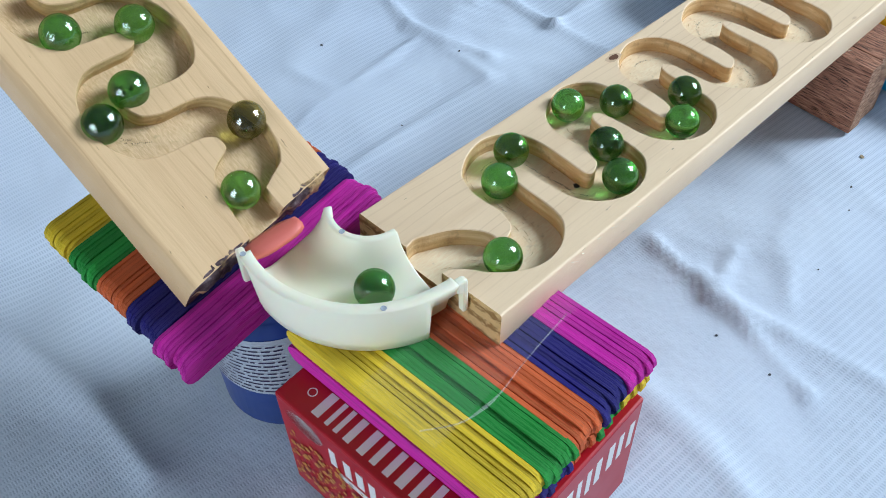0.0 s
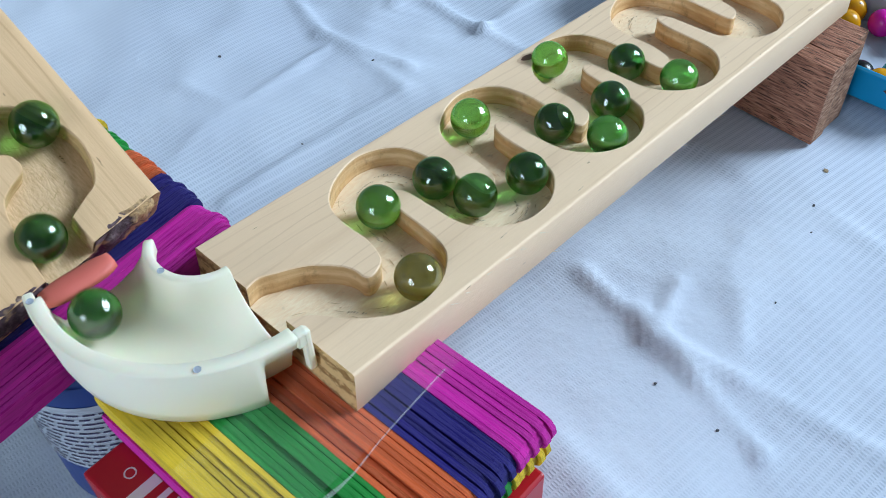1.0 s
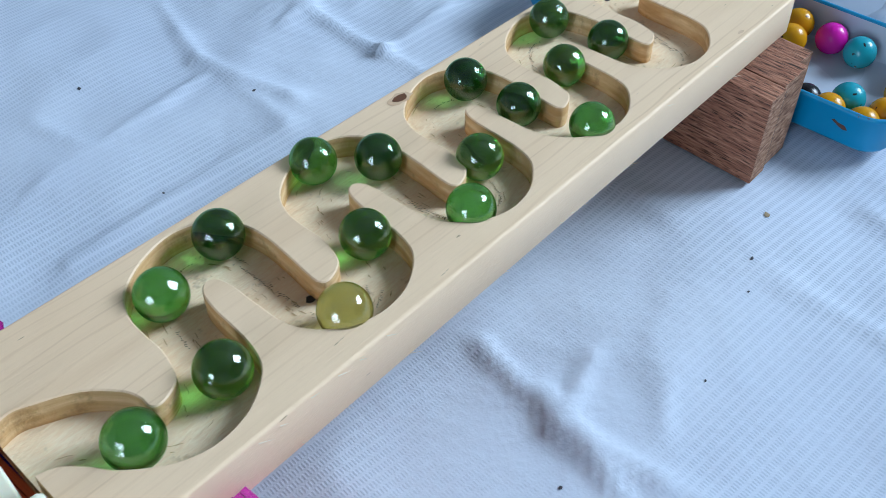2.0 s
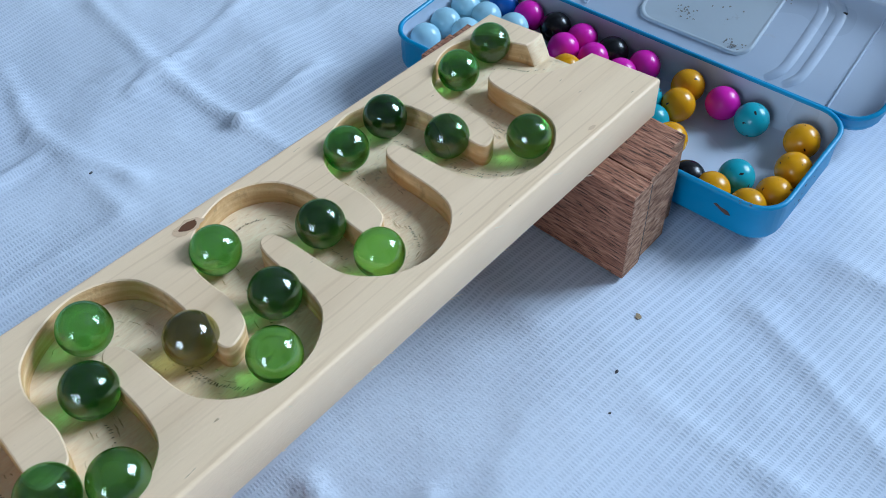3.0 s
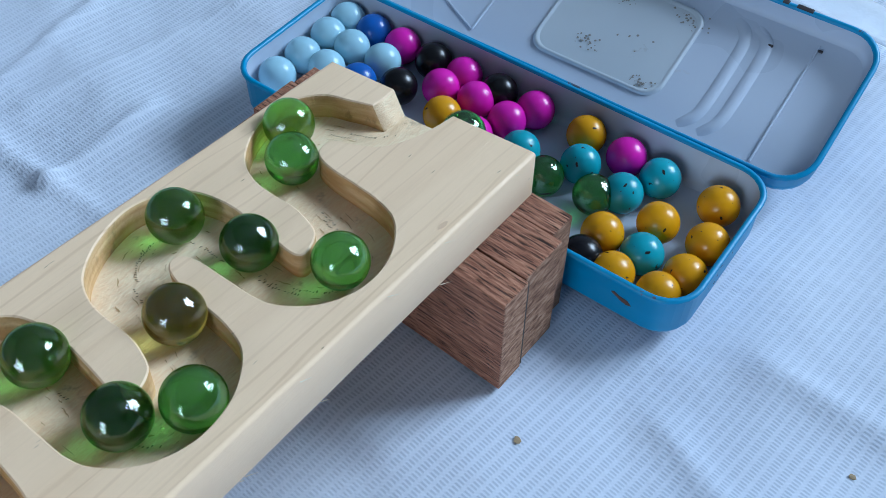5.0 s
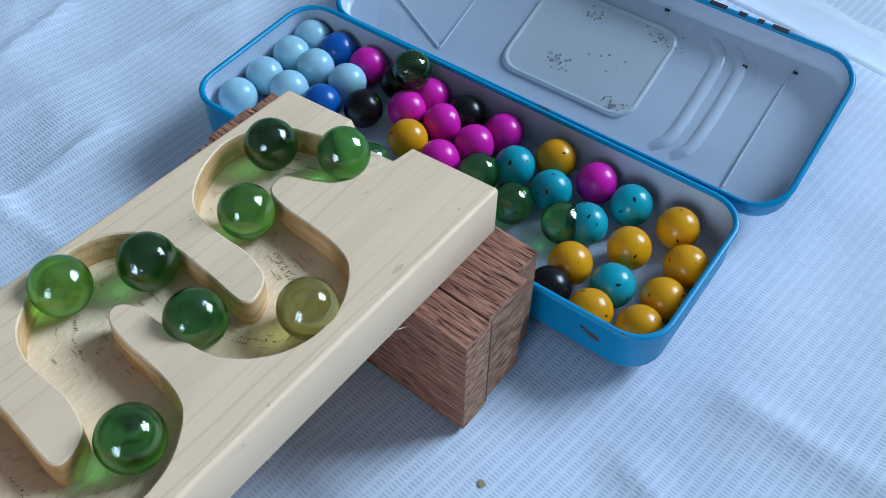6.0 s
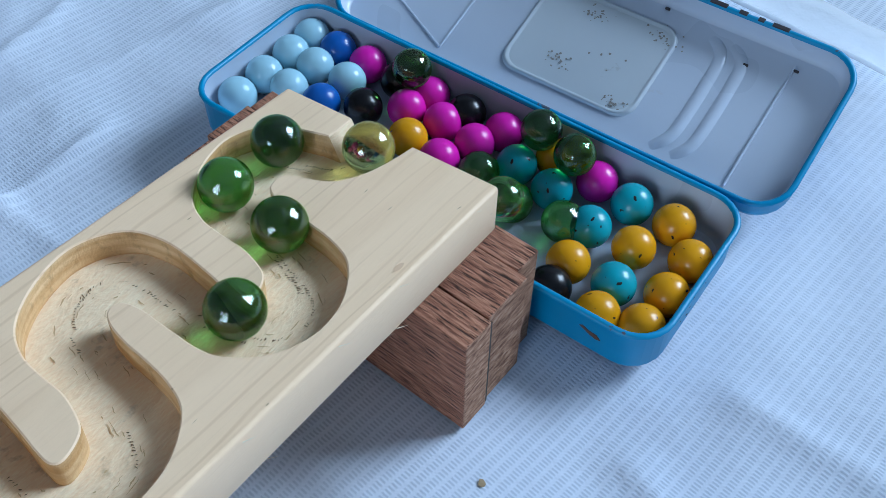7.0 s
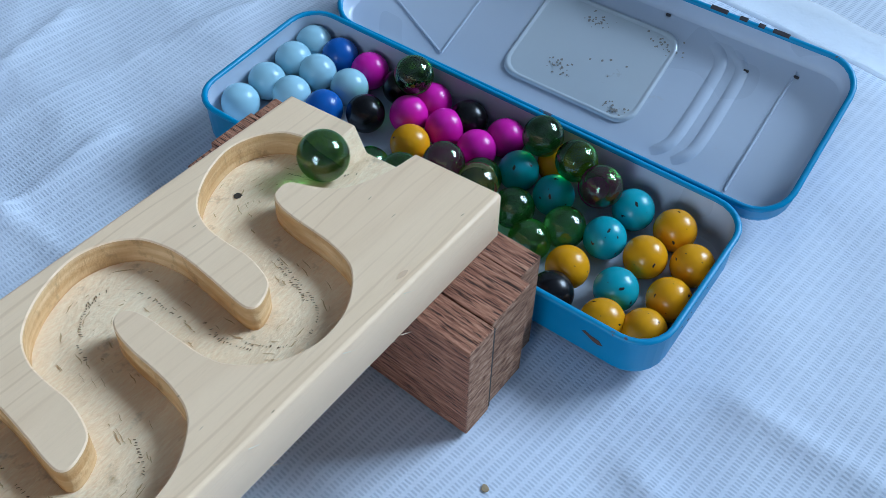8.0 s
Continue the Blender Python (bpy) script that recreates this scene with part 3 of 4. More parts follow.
def tin_lid():
    t = base("open_lid", LID, "blue tin lid lying open, white inside with pressed panel", "tin lid")
    hx, hy, h = 0.1045, 0.037, 0.011
    def ring(d, z, r=0.014):
        return [(x, y, z) for x, y in rounded(hx - d, hy - d, max(0.001, r - d))]
    bm = bmesh.new()
    loft(bm, [ring(0.002, 0), ring(0.0004, 0.001), ring(0, 0.003), ring(0, h - 0.001), ring(-0.0010, h - 0.0008), ring(-0.0009, h), ring(-0.0003, h + 0.0005), ring(0.0007, h + 0.0005), ring(0.0013, h), ring(0.0014, h - 0.0008)], cap_first=True)
    part("lid_shell", bm, BLUE_TIN, t, smooth=True)
    bm = bmesh.new()
    loft(bm, [ring(0.0014, h - 0.0008), ring(0.0014, h - 0.0016), ring(0.0015, 0.004), ring(0.0035, 0.0016)], cap_last=True)
    part("lid_lining", bm, TIN_INSIDE, t, "white lacquered inside of the lid", smooth=True)
    bm = bmesh.new()
    def panel(d, z):
        return [(x + 0.0048, y + 0.001, z) for x, y in rounded(0.0312 - d, 0.0238 - d, 0.008)]
    loft(bm, [panel(0, 0.0014), panel(0.0005, 0.0026), panel(0.0014, 0.0028), panel(0.0022, 0.0020)], cap_last=True)
    part("pressed_panel", bm, TIN_BARE, t, "bare grey pressed panel with worn spots", smooth=True)
    for out in (0.0047, 0.0137):
        way = smooth_line([(0.040 + out, 0.0285), (0.0455 + out, 0.0255), (0.0490 + out, 0.0200), (0.0498 + out, 0.008), (0.0498 + out, -0.010), (0.0490 + out, -0.0200), (0.0460 + out, -0.0255), (0.043 + out, -0.0285)], 5)
        bm = bmesh.new()
        rings = []
        for i, p in enumerate(way):
            d = (way[min(i + 1, len(way) - 1)] - way[max(i - 1, 0)]).normalized()
            q = Vector((-d.y, d.x))
            up = 0.0002 + 0.0012 * min(1.0, 5 * i / len(way), 5 * (len(way) - 1 - i) / len(way))
            rings.append([(p.x + q.x * w, p.y + q.y * w, z) for w, z in ((-0.0030, 0.0012), (-0.0016, 0.0012 + up), (0.0016, 0.0012 + up), (0.0030, 0.0012))])
        loft(bm, rings, closed=False)
        part("pressed_rib", bm, TIN_INSIDE, t, smooth=True)
    rnd = random.Random(31)
    for cx, cy, spread in ((0.0, 0.0165, 0.0030), (0.031, 0.0185, 0.0032), (-0.003, -0.010, 0.0030), (0.0265, -0.018, 0.0026), (0.012, 0.003, 0.005)):
        bm = bmesh.new()
        for k in range(30 if spread < 0.004 else 5):
            x, y, r = cx + rnd.gauss(0, spread), max(-0.0245, min(0.0245, cy + rnd.gauss(0, spread * 0.6))), rnd.uniform(0.0002, 0.0007)
            bm.faces.new([bm.verts.new((x + r * rnd.uniform(0.5, 1.2) * math.cos(q), y + r * rnd.uniform(0.5, 1.2) * math.sin(q), 0.00215 + 0.00001 * k)) for q in (0, 0.8, 1.6, 2.4, 3.2, 4, 4.8, 5.6)])
        part("worn_spots", bm, WORN, t, "grey-brown worn spots")
    for x0, x1 in ((0.040, 0.0475), (0.0525, 0.056), (0.0605, 0.0632), (0.0665, 0.0735), (0.015, 0.018)):
        bm = bmesh.new()
        box(bm, (x0, hy - 0.0009, h - 0.0012), (x1, hy + 0.00115, h + 0.0007), 0.0003)
        part("paint_chip", bm, CHIP, t, "dark bare patch on the rim")
    for x, y in ((0.0822, 0.0275), (0.0640, 0.0215), (0.024, 0.0322)):
        bm = bmesh.new()
        box(bm, (x - 0.0011, y - 0.0005, 0.0018), (x + 0.0011, y + 0.0005, 0.0028), 0.0003)
        part("paint_chip", bm, CHIP, t)
    bm = bmesh.new()
    box(bm, (0.0805, -0.030, 0.0012), (0.0815, 0.030, 0.0026), 0.0004)
    part("pressed_line", bm, TIN_INSIDE, t)
    bm = bmesh.new()
    box(bm, (-0.0525, -0.027, 0.0012), (-0.0515, 0.030, 0.0022), 0.0003)
    part("pressed_line", bm, TIN_INSIDE, t)
    bm = bmesh.new()
    box(bm, (0, -0.0005, 0.0012), (0.052, 0.0005, 0.0022), 0.0003, m=pose(-0.052, -0.027, 0, 0, 0, 156))
    part("pressed_line", bm, TIN_INSIDE, t)
    return t


tin_box()
lid = tin_lid()
for x, half in ((0.062, 0.022), (-0.082, 0.012)):
    bm = bmesh.new()
    box(bm, (x - half, -0.0450, 0.0050), (x + half, -0.0372, 0.0108), 0.0014)
    part("hinge_flap", bm, BLUE_TIN, lid)
    # the gap is not cut; a dark strip paints its shade
    bm = bmesh.new()
    box(bm, (x - half * 0.6, -0.0416, 0.0100), (x + half * 0.6, -0.0386, 0.0111), 0.0005)
    part("hinge_slot", bm, INK_DARK, lid, "dark strip painting the shade in the hinge gap")
    # flat bright oval on top of the flap
    bm = bmesh.new()
    prism(bm, [(x + 0.002 + 0.0042 * math.cos(k * 0.45), -0.0401 + 0.0012 * math.sin(k * 0.45)) for k in range(14)], 0.0109, 0.0114)
    part("hinge_tongue", bm, TIN_BARE, lid, "bright oval on the hinge")

# ---- stick rafts, box, can ----
STICK_LONG, STICK_TALL = 0.114, 0.0105


def stick_mesh(thick):
    me = {}
    for k, mat in STICKS.items():
        bm = bmesh.new()
        r = STICK_TALL / 2
        out = []
        for cx, a0 in ((STICK_LONG - r, -90), (r, 90)):
            out += [(cx + r * math.cos(radians(a0 + 30 * j)), r * math.sin(radians(a0 + 30 * j))) for j in range(7)]
        low = [bm.verts.new((x, -thick / 2, z)) for x, z in out]
        top = [bm.verts.new((x, thick / 2, z)) for x, z in out]
        n = len(out)
        for i in range(n):
            bm.faces.new((low[i], top[i], top[(i + 1) % n], low[(i + 1) % n]))
        bm.faces.new(low), bm.faces.new(top[::-1])
        bmesh.ops.recalc_face_normals(bm, faces=bm.faces[:])
        d = bpy.data.meshes.new("stick")
        bm.to_mesh(d)
        bm.free()
        d.materials.append(mat)
        me[k] = d
    return me


def stick_raft(m, colors, each, thick, label, skew=0.0):
    """Sticks on edge side by side; x along the sticks, y across them, z = 0 at the raft's foot."""
    raft = base("stick_raft", m, label, "craft stick raft", "stick rafts")
    meshes = stick_mesh(thick * 0.92)
    rnd = random.Random(len(colors) * each)
    i = 0
    for c in colors:
        for k in range(each):
            ob = new("craft_stick", meshes[c])
            ob.parent = raft
            ob.matrix_basis = pose(skew * i * thick + rnd.gauss(0, 0.0007), (i + 0.5) * thick, STICK_TALL / 2 + rnd.gauss(0, 0.00028), rnd.gauss(0, 1.4), rnd.gauss(0, 0.15), rnd.gauss(0, 0.12))
            i += 1
    return raft


TOP = 0.0920
RAINBOW = ["yellow", "green", "orange", "blue", "magenta"]
# right raft: two layers on the red box
S2, W2 = Vector((-0.731, 0.682, 0)), Vector((0.682, 0.731, 0))
R2 = Vector((0.233, 0.345, 0))


stick_raft(axes(-S2, W2, R2 + S2 * STICK_LONG + Vector((0, 0, TOP - STICK_TALL))), RAINBOW, 8, 0.0021, "taped raft of dyed craft sticks on the red box")
stick_raft(axes(-S2, W2, R2 + S2 * (STICK_LONG + 0.001) + W2 * -0.0005 + Vector((0, 0, TOP - 2 * STICK_TALL - 0.0004))), RAINBOW[::-1], 8, 0.0021, "lower raft of dyed craft sticks on the red box")
# left raft on the can
S1 = Vector((0.626, 0.780, 0))
stick_raft(axes(S1, Vector((-0.780, 0.626, 0)), Vector((0.114, 0.401, 0.0955 - STICK_TALL))), RAINBOW[::-1], 10, 0.00205, "raft of dyed craft sticks in five colour bands on the can", 0.12)
BOX_TOP = TOP - 2 * STICK_TALL - 0.001


def red_box():
    b = base("red_box", axes(-S2, W2, R2 + S2 * 0.1095 - W2 * 0.0154), "red printed cardboard box with white and gold printing", "box")
    bm = bmesh.new()
    box(bm, (0, 0, 0), (0.1105, 0.094, BOX_TOP), 0.0012)
    part("carton", bm, RED_CARD, b)
    rnd = random.Random(5)
    # unreadable lettering as plain bars: on the top face and on the long side
    def strokes(x, widths, gap, place):
        """Letters stand as one or two plain strokes each."""
        for w in widths:
            for x0, x1 in (((x, x + w),) if w < 0.006 else ((x, x + 0.3 * w), (x + 0.68 * w, x + w))):
                bm = bmesh.new()
                box(bm, *place(x0, x1))
                part("printed_bar", bm, INK_WHITE, b)
            x += w + gap

    strokes(0.018, (0.004, 0.007, 0.011, 0.010, 0.004, 0.010), 0.0032, lambda p, q: ((p, 0.0035, BOX_TOP), (q, 0.0150, BOX_TOP + 0.0002)))
    strokes(0.030, (0.012, 0.004, 0.012, 0.011, 0.009, 0.004), 0.003, lambda p, q: ((p, -0.0002, BOX_TOP - 0.021), (q, 0, BOX_TOP - 0.009)))
    strokes(0.012, (0.010, 0.010, 0.012, 0.009, 0.012, 0.010), 0.003, lambda p, q: ((0.1105, p, BOX_TOP - 0.030), (0.1107, q, BOX_TOP - 0.012)))
    bm = bmesh.new()
    box(bm, (0.034, -0.0002, BOX_TOP - 0.0275), (0.075, 0, BOX_TOP - 0.0235))
    part("printed_bar", bm, INK_WHITE, b)
    bm = bmesh.new()
    prism(bm, [(0.016 + 0.0105 * math.cos(a / 9), 0.0065 * math.sin(a / 9)) for a in range(56)], -0.0002, 0)
    bmesh.ops.transform(bm, matrix=pose(0, 0, BOX_TOP - 0.010, 90, 0, 0), verts=bm.verts[:])
    part("printed_emblem", bm, INK_WHITE, b, "white oval emblem")
    bm = bmesh.new()
    for k in range(230):
        cx, cz, r = rnd.uniform(0.004, 0.07), rnd.uniform(0.010, BOX_TOP - 0.022), rnd.uniform(0.0006, 0.0018)
        vs = [bm.verts.new((cx + r * math.cos(q), -0.0003 - 0.000004 * k, cz + r * math.sin(q))) for q in (0.1, 1.3, 2.2, 3.6, 4.6, 5.6)]
        bm.faces.new(vs)
    part("gold_print", bm, INK_GOLD, b, "gold speckled picture print")["kind"] = "stuff"
    bm = bmesh.new()
    loft(bm, [[(0.012 + r * math.cos(q * 0.35), 0.010 + r * math.sin(q * 0.35), BOX_TOP + 0.0002) for q in range(18)] for r in (0.0016, 0.0021)])
    part("printed_ring", bm, INK_WHITE, b)
    return b


red_box()


def can():
    c = base("can", pose(0.134, 0.4655, 0), "blue and white printed round can under the sticks", "can")
    def tube(prof, name, mat, label="", n=48, cap=False):
        bm = bmesh.new()
        loft(bm, [[(r * math.cos(2 * math.pi * i / n), r * math.sin(2 * math.pi * i / n), z) for i in range(n)] for r, z in prof], cap_last=cap, cap_first=cap)
        return part(name, bm, mat, c, label, True)
    h = 0.0955 - STICK_TALL - 0.0006
    tube([(0.0305, 0), (0.032, 0.0015), (0.032, 0.04), (0.032, h - 0.004), (0.0315, h - 0.001), (0.0305, h)], "can_wall", INK_BLUE, cap=True)
    tube([(0.0323, 0.028), (0.0323, h - 0.016)], "paper_label", INK_GREY, "pale label with rows of small print")
    bm = bmesh.new()
    rnd = random.Random(8)
    for k in range(13):
        z = 0.030 + k * (h - 0.048) / 13
        a = 150 + rnd.uniform(0, 8)
        while a < 285:
            b2 = min(285, a + rnd.uniform(3, 14))
            ring = [radians(q) for q in (a, (a + b2) / 2, b2)]
            loft(bm, [[(0.0325 * math.cos(q), 0.0325 * math.sin(q), zz) for q in ring] for zz in (z, z + 0.0009)], closed=False)
            a = b2 + rnd.uniform(1, 3)
    part("small_print", bm, INK_DARK, c, "rows of small dark print bars")["kind"] = "stuff"
    tube([(0.0324, h - 0.015), (0.0324, h - 0.005)], "blue_band", INK_BLUE)
    bm = bmesh.new()
    prism(bm, [(0.0042 * math.cos(q / 3), 0.003 * math.sin(q / 3)) for q in range(19)], 0, 0.0003)
    bmesh.ops.transform(bm, matrix=pose(0, 0, h - 0.010, 0, 0, 245) @ pose(0.0325, 0, 0, 90, 0, 90), verts=bm.verts[:])
    part("printed_emblem", bm, INK_GREY, c)
    return c


can()

# ---- the cream corner chute ----
CHUTE_C = Vector((0.1820, 0.4635))


def chute():
    cx, cy = CHUTE_C
    b = base("corner_chute", pose(cx, cy, TOP), "cream plastic quarter-turn marble chute with small holes", "marble chute")
    top, a0, a1 = 0.0265, 208.5, 309.0
    prof = [(0.0150, top - 0.008), (0.0150, top - 0.0028), (0.0155, top - 0.0023), (0.0175, top - 0.0023), (0.0182, top - 0.0031), (0.0200, 0.0180), (0.0240, 0.0130), (0.030, 0.0094),
            (0.037, 0.0077), (0.0430, 0.0080), (0.0468, 0.0105), (0.0488, 0.0170), (0.0494, top - 0.0006), (0.0499, top), (0.0540, top), (0.0545, top - 0.0006),
            (0.0533, 0.0060), (0.0524, 0.0006), (0.0505, 0.0003), (0.046, 0.004), (0.028, 0.006), (0.020, 0.013)]
    bm = bmesh.new()
    n = 60
    rings = []
    for i in range(n + 1):
        deg = a0 + (a1 - a0) * i / n
        ends = deg < 215.5 or deg > 297.0
        ring = []
        for k, (r, z) in enumerate(prof):
            # the inner side reaches further round at the entry
            more = 31 * max(0.0, (0.0508 - r) / 0.0358) * (1 - i / n) ** 1.5
            a = radians(deg - more)
            ring.append((r * math.cos(a), r * math.sin(a), max(z, top - 0.0062) if ends and k in (16, 17, 18) else z))
        rings.append(ring)
    loft(bm, rings, cap_first=True, cap_last=True)
    part("trough", bm, WHITE_PLASTIC, b, smooth=True)
    for a, y0, y1 in ((a0, -0.0042, 0.0004), (a1, -0.0004, 0.0040)):
        bm = bmesh.new()
        box(bm, (0.0512, y0, top - 0.0062), (0.0546, y1, top + 0.0001), 0.0009, m=pose(0, 0, 0, 0, 0, a))
        part("rim_end", bm, WHITE_PLASTIC, b)
    for a, y in ((a0, -0.0032), (a1, 0.0032)):
        bm = bmesh.new()
        box(bm, (0.0514, y - 0.0014, 0.008), (0.0547, y + 0.0014, top - 0.0003), 0.0009, m=pose(0, 0, 0, 0, 0, a))
        part("clip", bm, WHITE_PLASTIC, b)
    # no holes are cut: grey discs paint the dark inside of each one
    for r, a, rim in ((0.0527, 208.5, top), (0.0527, 278.0, top), (0.0165, 232.0, top - 0.0024)):
        at = (r * math.cos(radians(a)), r * math.sin(radians(a)))
        bm = bmesh.new()
        loft(bm, [[(at[0] + q * math.cos(k * 0.524), at[1] + q * math.sin(k * 0.524), z) for k in range(12)] for q, z in ((0.0012, rim + 0.0002), (0.0011, rim + 0.0004), (0.0008, rim + 0.0002))], cap_last=True)
        part("peg_hole", bm, INK_GREY, b)
    return b


chute()

# ---- small marks on the boards, clay, tape, crumbs ----


def disc(bm, x, y, z, rx, ry, n=14, wob=0.25, seed=1):
    rnd = random.Random(seed)
    bm.faces.new([bm.verts.new((x + rx * (1 + rnd.uniform(-wob, wob)) * math.cos(2 * math.pi * k / n), y + ry * (1 + rnd.uniform(-wob, wob)) * math.sin(2 * math.pi * k / n), z)) for k in range(n)])


KNOT = painted("brown_knot", (0.16, 0.065, 0.03), 0.6, 0.2, (0.05, 0.02, 0.01), 400)
KNOT_RING = painted("pale_brown_knot", (0.76, 0.51, 0.32), 0.6, 0.3, (0.30, 0.17, 0.08), 900)
for x, y, z, rx, ry, mat, rim in ((0.1735, 0.0735, 0, 0.0032, 0.0020, KNOT, True), (0.295, 0.0035, 0, 0.0019, 0.0007, KNOT_RING, False), (0.2985, 0.0665, -DEEP, 0.0014, 0.0012, BLACK_SPOT, False), (0.088, 0.031, -DEEP, 0.0018, 0.0015, BLACK_SPOT, False)):
    if rim:
        bm = bmesh.new()
        disc(bm, x, y, z + 0.00012, rx * 1.7, ry * 1.5, seed=3)
        part("knot_ring", bm, KNOT_RING, run_board)
    bm = bmesh.new()
    disc(bm, x, y, z + 0.0002, rx, ry, seed=int(x * 1000))
    part("knot", bm, mat, run_board, "dark knot in the wood")


def chatter(board_ob, bend, seed):
    """Torn fibres and cutter marks along the middle of the groove's floor."""
    rnd = random.Random(seed)
    bm = bmesh.new()
    for run in range(42):
        s0, off = rnd.uniform(8, 690), rnd.gauss(0.4, 1.1)
        for k in range(rnd.randint(5, 17)):
            if rnd.random() < 0.2:
                continue
            p, side = along(s0 + k * 0.95 + rnd.gauss(0, 0.12))
            p = p + side * (off + rnd.gauss(0, 0.16))
            way = Vector((side.y, -side.x))
            L, w, lean = rnd.uniform(0.25, 0.62), rnd.uniform(0.09, 0.22), rnd.gauss(0.5, 0.25)
            q, r = (side + way * lean).normalized(), (way - side * lean).normalized()
            vs = []
            for c1, c2 in ((-1, -0.6), (0.3, -1), (1, 0.2), (0.5, 0.9), (-0.7, 0.7)):
                v = (p + q * L * c1 + r * w * c2) * 0.001
                vs.append(bm.verts.new((*(feed_map(v.x, v.y) if bend else v), -DEEP + 0.00015)))
            bm.faces.new(vs)
    part("cutter_marks", bm, CHATTER, board_ob, "dark dotted cutter marks on the groove floor")["kind"] = "stuff"


def torn_fibres(board_ob, bend, seed):
    """Long pale brown tears that follow the groove."""
    rnd = random.Random(seed)
    bm = bmesh.new()
    for k in range(330):
        s0, off, L = rnd.uniform(12, 690), rnd.gauss(0, 4.4), rnd.uniform(0.8, 5)
        w = rnd.uniform(0.05, 0.22)
        low, top = [], []
        for j in range(6):
            p, side = along(s0 + L * j / 5)
            o = off + 0.35 * noise.noise((s0 + j * 0.7, k, 0.5))
            ww = w * math.sin(math.pi * (j + 0.4) / 5.8)
            for row, d in ((low, -ww), (top, ww)):
                v = (p + side * (o + d)) * 0.001
                row.append(bm.verts.new((*(feed_map(v.x, v.y) if bend else v), -DEEP + 0.0001 + 0.0000003 * k)))
        for j in range(5):
            bm.faces.new((low[j], low[j + 1], top[j + 1], top[j]))
    part("torn_fuzz", bm, TEAR, board_ob, "brown torn fibres along the groove floor")["kind"] = "stuff"


def edge_splinters(board_ob, seed):
    """Small pale slivers that stand off the board's lower edge."""
    rnd = random.Random(seed)
    for k in range(26):
        x, y, z = rnd.uniform(0.03, 0.333), -0.0001, -rnd.choice((0.0012, 0.002, 0.0145, 0.0155, 0.016))
        L, w = rnd.uniform(0.0012, 0.0045), rnd.uniform(0.00012, 0.0003)
        a, b = rnd.uniform(-0.5, 0.5), rnd.uniform(-0.7, 0.3)
        bm = bmesh.new()
        tip = (x + L * math.cos(a), y - L * abs(math.sin(a)) - 0.0006, z + L * 0.4 * math.sin(b))
        ring = [bm.verts.new(q) for q in ((x, y - w, z), (x, y, z + w), (x + 0.0002, y + w, z - w))]
        mid = [bm.verts.new(tuple(0.45 * c + 0.55 * d for c, d in zip(v.co, tip))) for v in ring]
        end = bm.verts.new(tip)
        for i in range(3):
            j = (i + 1) % 3
            bm.faces.new((ring[i], ring[j], mid[j], mid[i]))
            bm.faces.new((mid[i], mid[j], end))
        part("splinter", bm, SLIVER, board_ob)


TEAR = painted("torn_brown_fibre", (0.60, 0.40, 0.20), 0.8, 0.0)
SLIVER = painted("pale_splinter", (0.88, 0.76, 0.58), 0.7, 0.0)
CHATTER = painted("burnt_fibre", (0.20, 0.12, 0.055), 0.8, 0.0)

# ---- the middle line of the groove ----
LOOP = [(-5, 17), (1, 15), (8, 16.5), (12.5, 22), (17.5, 35), (21.5, 49), (24, 57), (28.5, 64.5), (34.5, 68), (40.5, 68), (46, 65), (48.5, 58), (48.3, 45), (47.3, 30)]
middle = [(-6, 42), (2, 41), (10, 38), (18, 32), (24, 23)]
for k in range(5):
    middle += [(35 + 58 * k + a, b) for a, b in (LOOP if k < 4 else LOOP[:-4])]
middle += [(313, 65.5), (317, 57), (321, 48), (329, 42), (337, 41.5), (343, 41.5)]
MID = smooth_line(middle, 8)
FAR = [0.0]
for a, b in zip(MID, MID[1:]):
    FAR.append(FAR[-1] + (b - a).length)


def along(s):
    """The place s millimetres along the groove, and the way to its left."""
    i = int(np.searchsorted(FAR, s, side="right")) - 1
    i = max(0, min(len(MID) - 2, i))
    k = (s - FAR[i]) / (FAR[i + 1] - FAR[i])
    a, b = MID[max(0, i - 1)], MID[min(len(MID) - 1, i + 2)]
    t = (b - a).normalized()
    return MID[i].lerp(MID[i + 1], k), Vector((-t.y, t.x))


chatter(run_board, False, 4)
chatter(feed_board, True, 9)
torn_fibres(run_board, False, 41)
torn_fibres(feed_board, True, 42)
edge_splinters(run_board, 43)


def clay_lip():
    bm = bmesh.new()
    n = 10
    rings = []
    for k in range(n + 1):
        r = 0.024 * k / n
        w = 0.0066 * (1 - abs(2 * k / n - 1) ** 4 * 0.4)
        rings.append([(r, y, z) for y, z in ((-w, -0.001), (-w * 0.9, 0.0012), (-w * 0.3, 0.0022), (w * 0.4, 0.0020), (w, 0.0002), (w, -0.0015))])
    loft(bm, rings, cap_first=True, cap_last=True)
    ob = mesh_object("clay_lip", bm, RED_TAPE, smooth=True)
    ob.matrix_world = pose(0.1362, 0.4430, 0.1128, 0, 0, 43) @ pose(0, 0, 0, -14, 0, 0)
    tagged(ob, "soft red clay lip bridging aged board and cream chute", "modelling clay")


clay_lip()


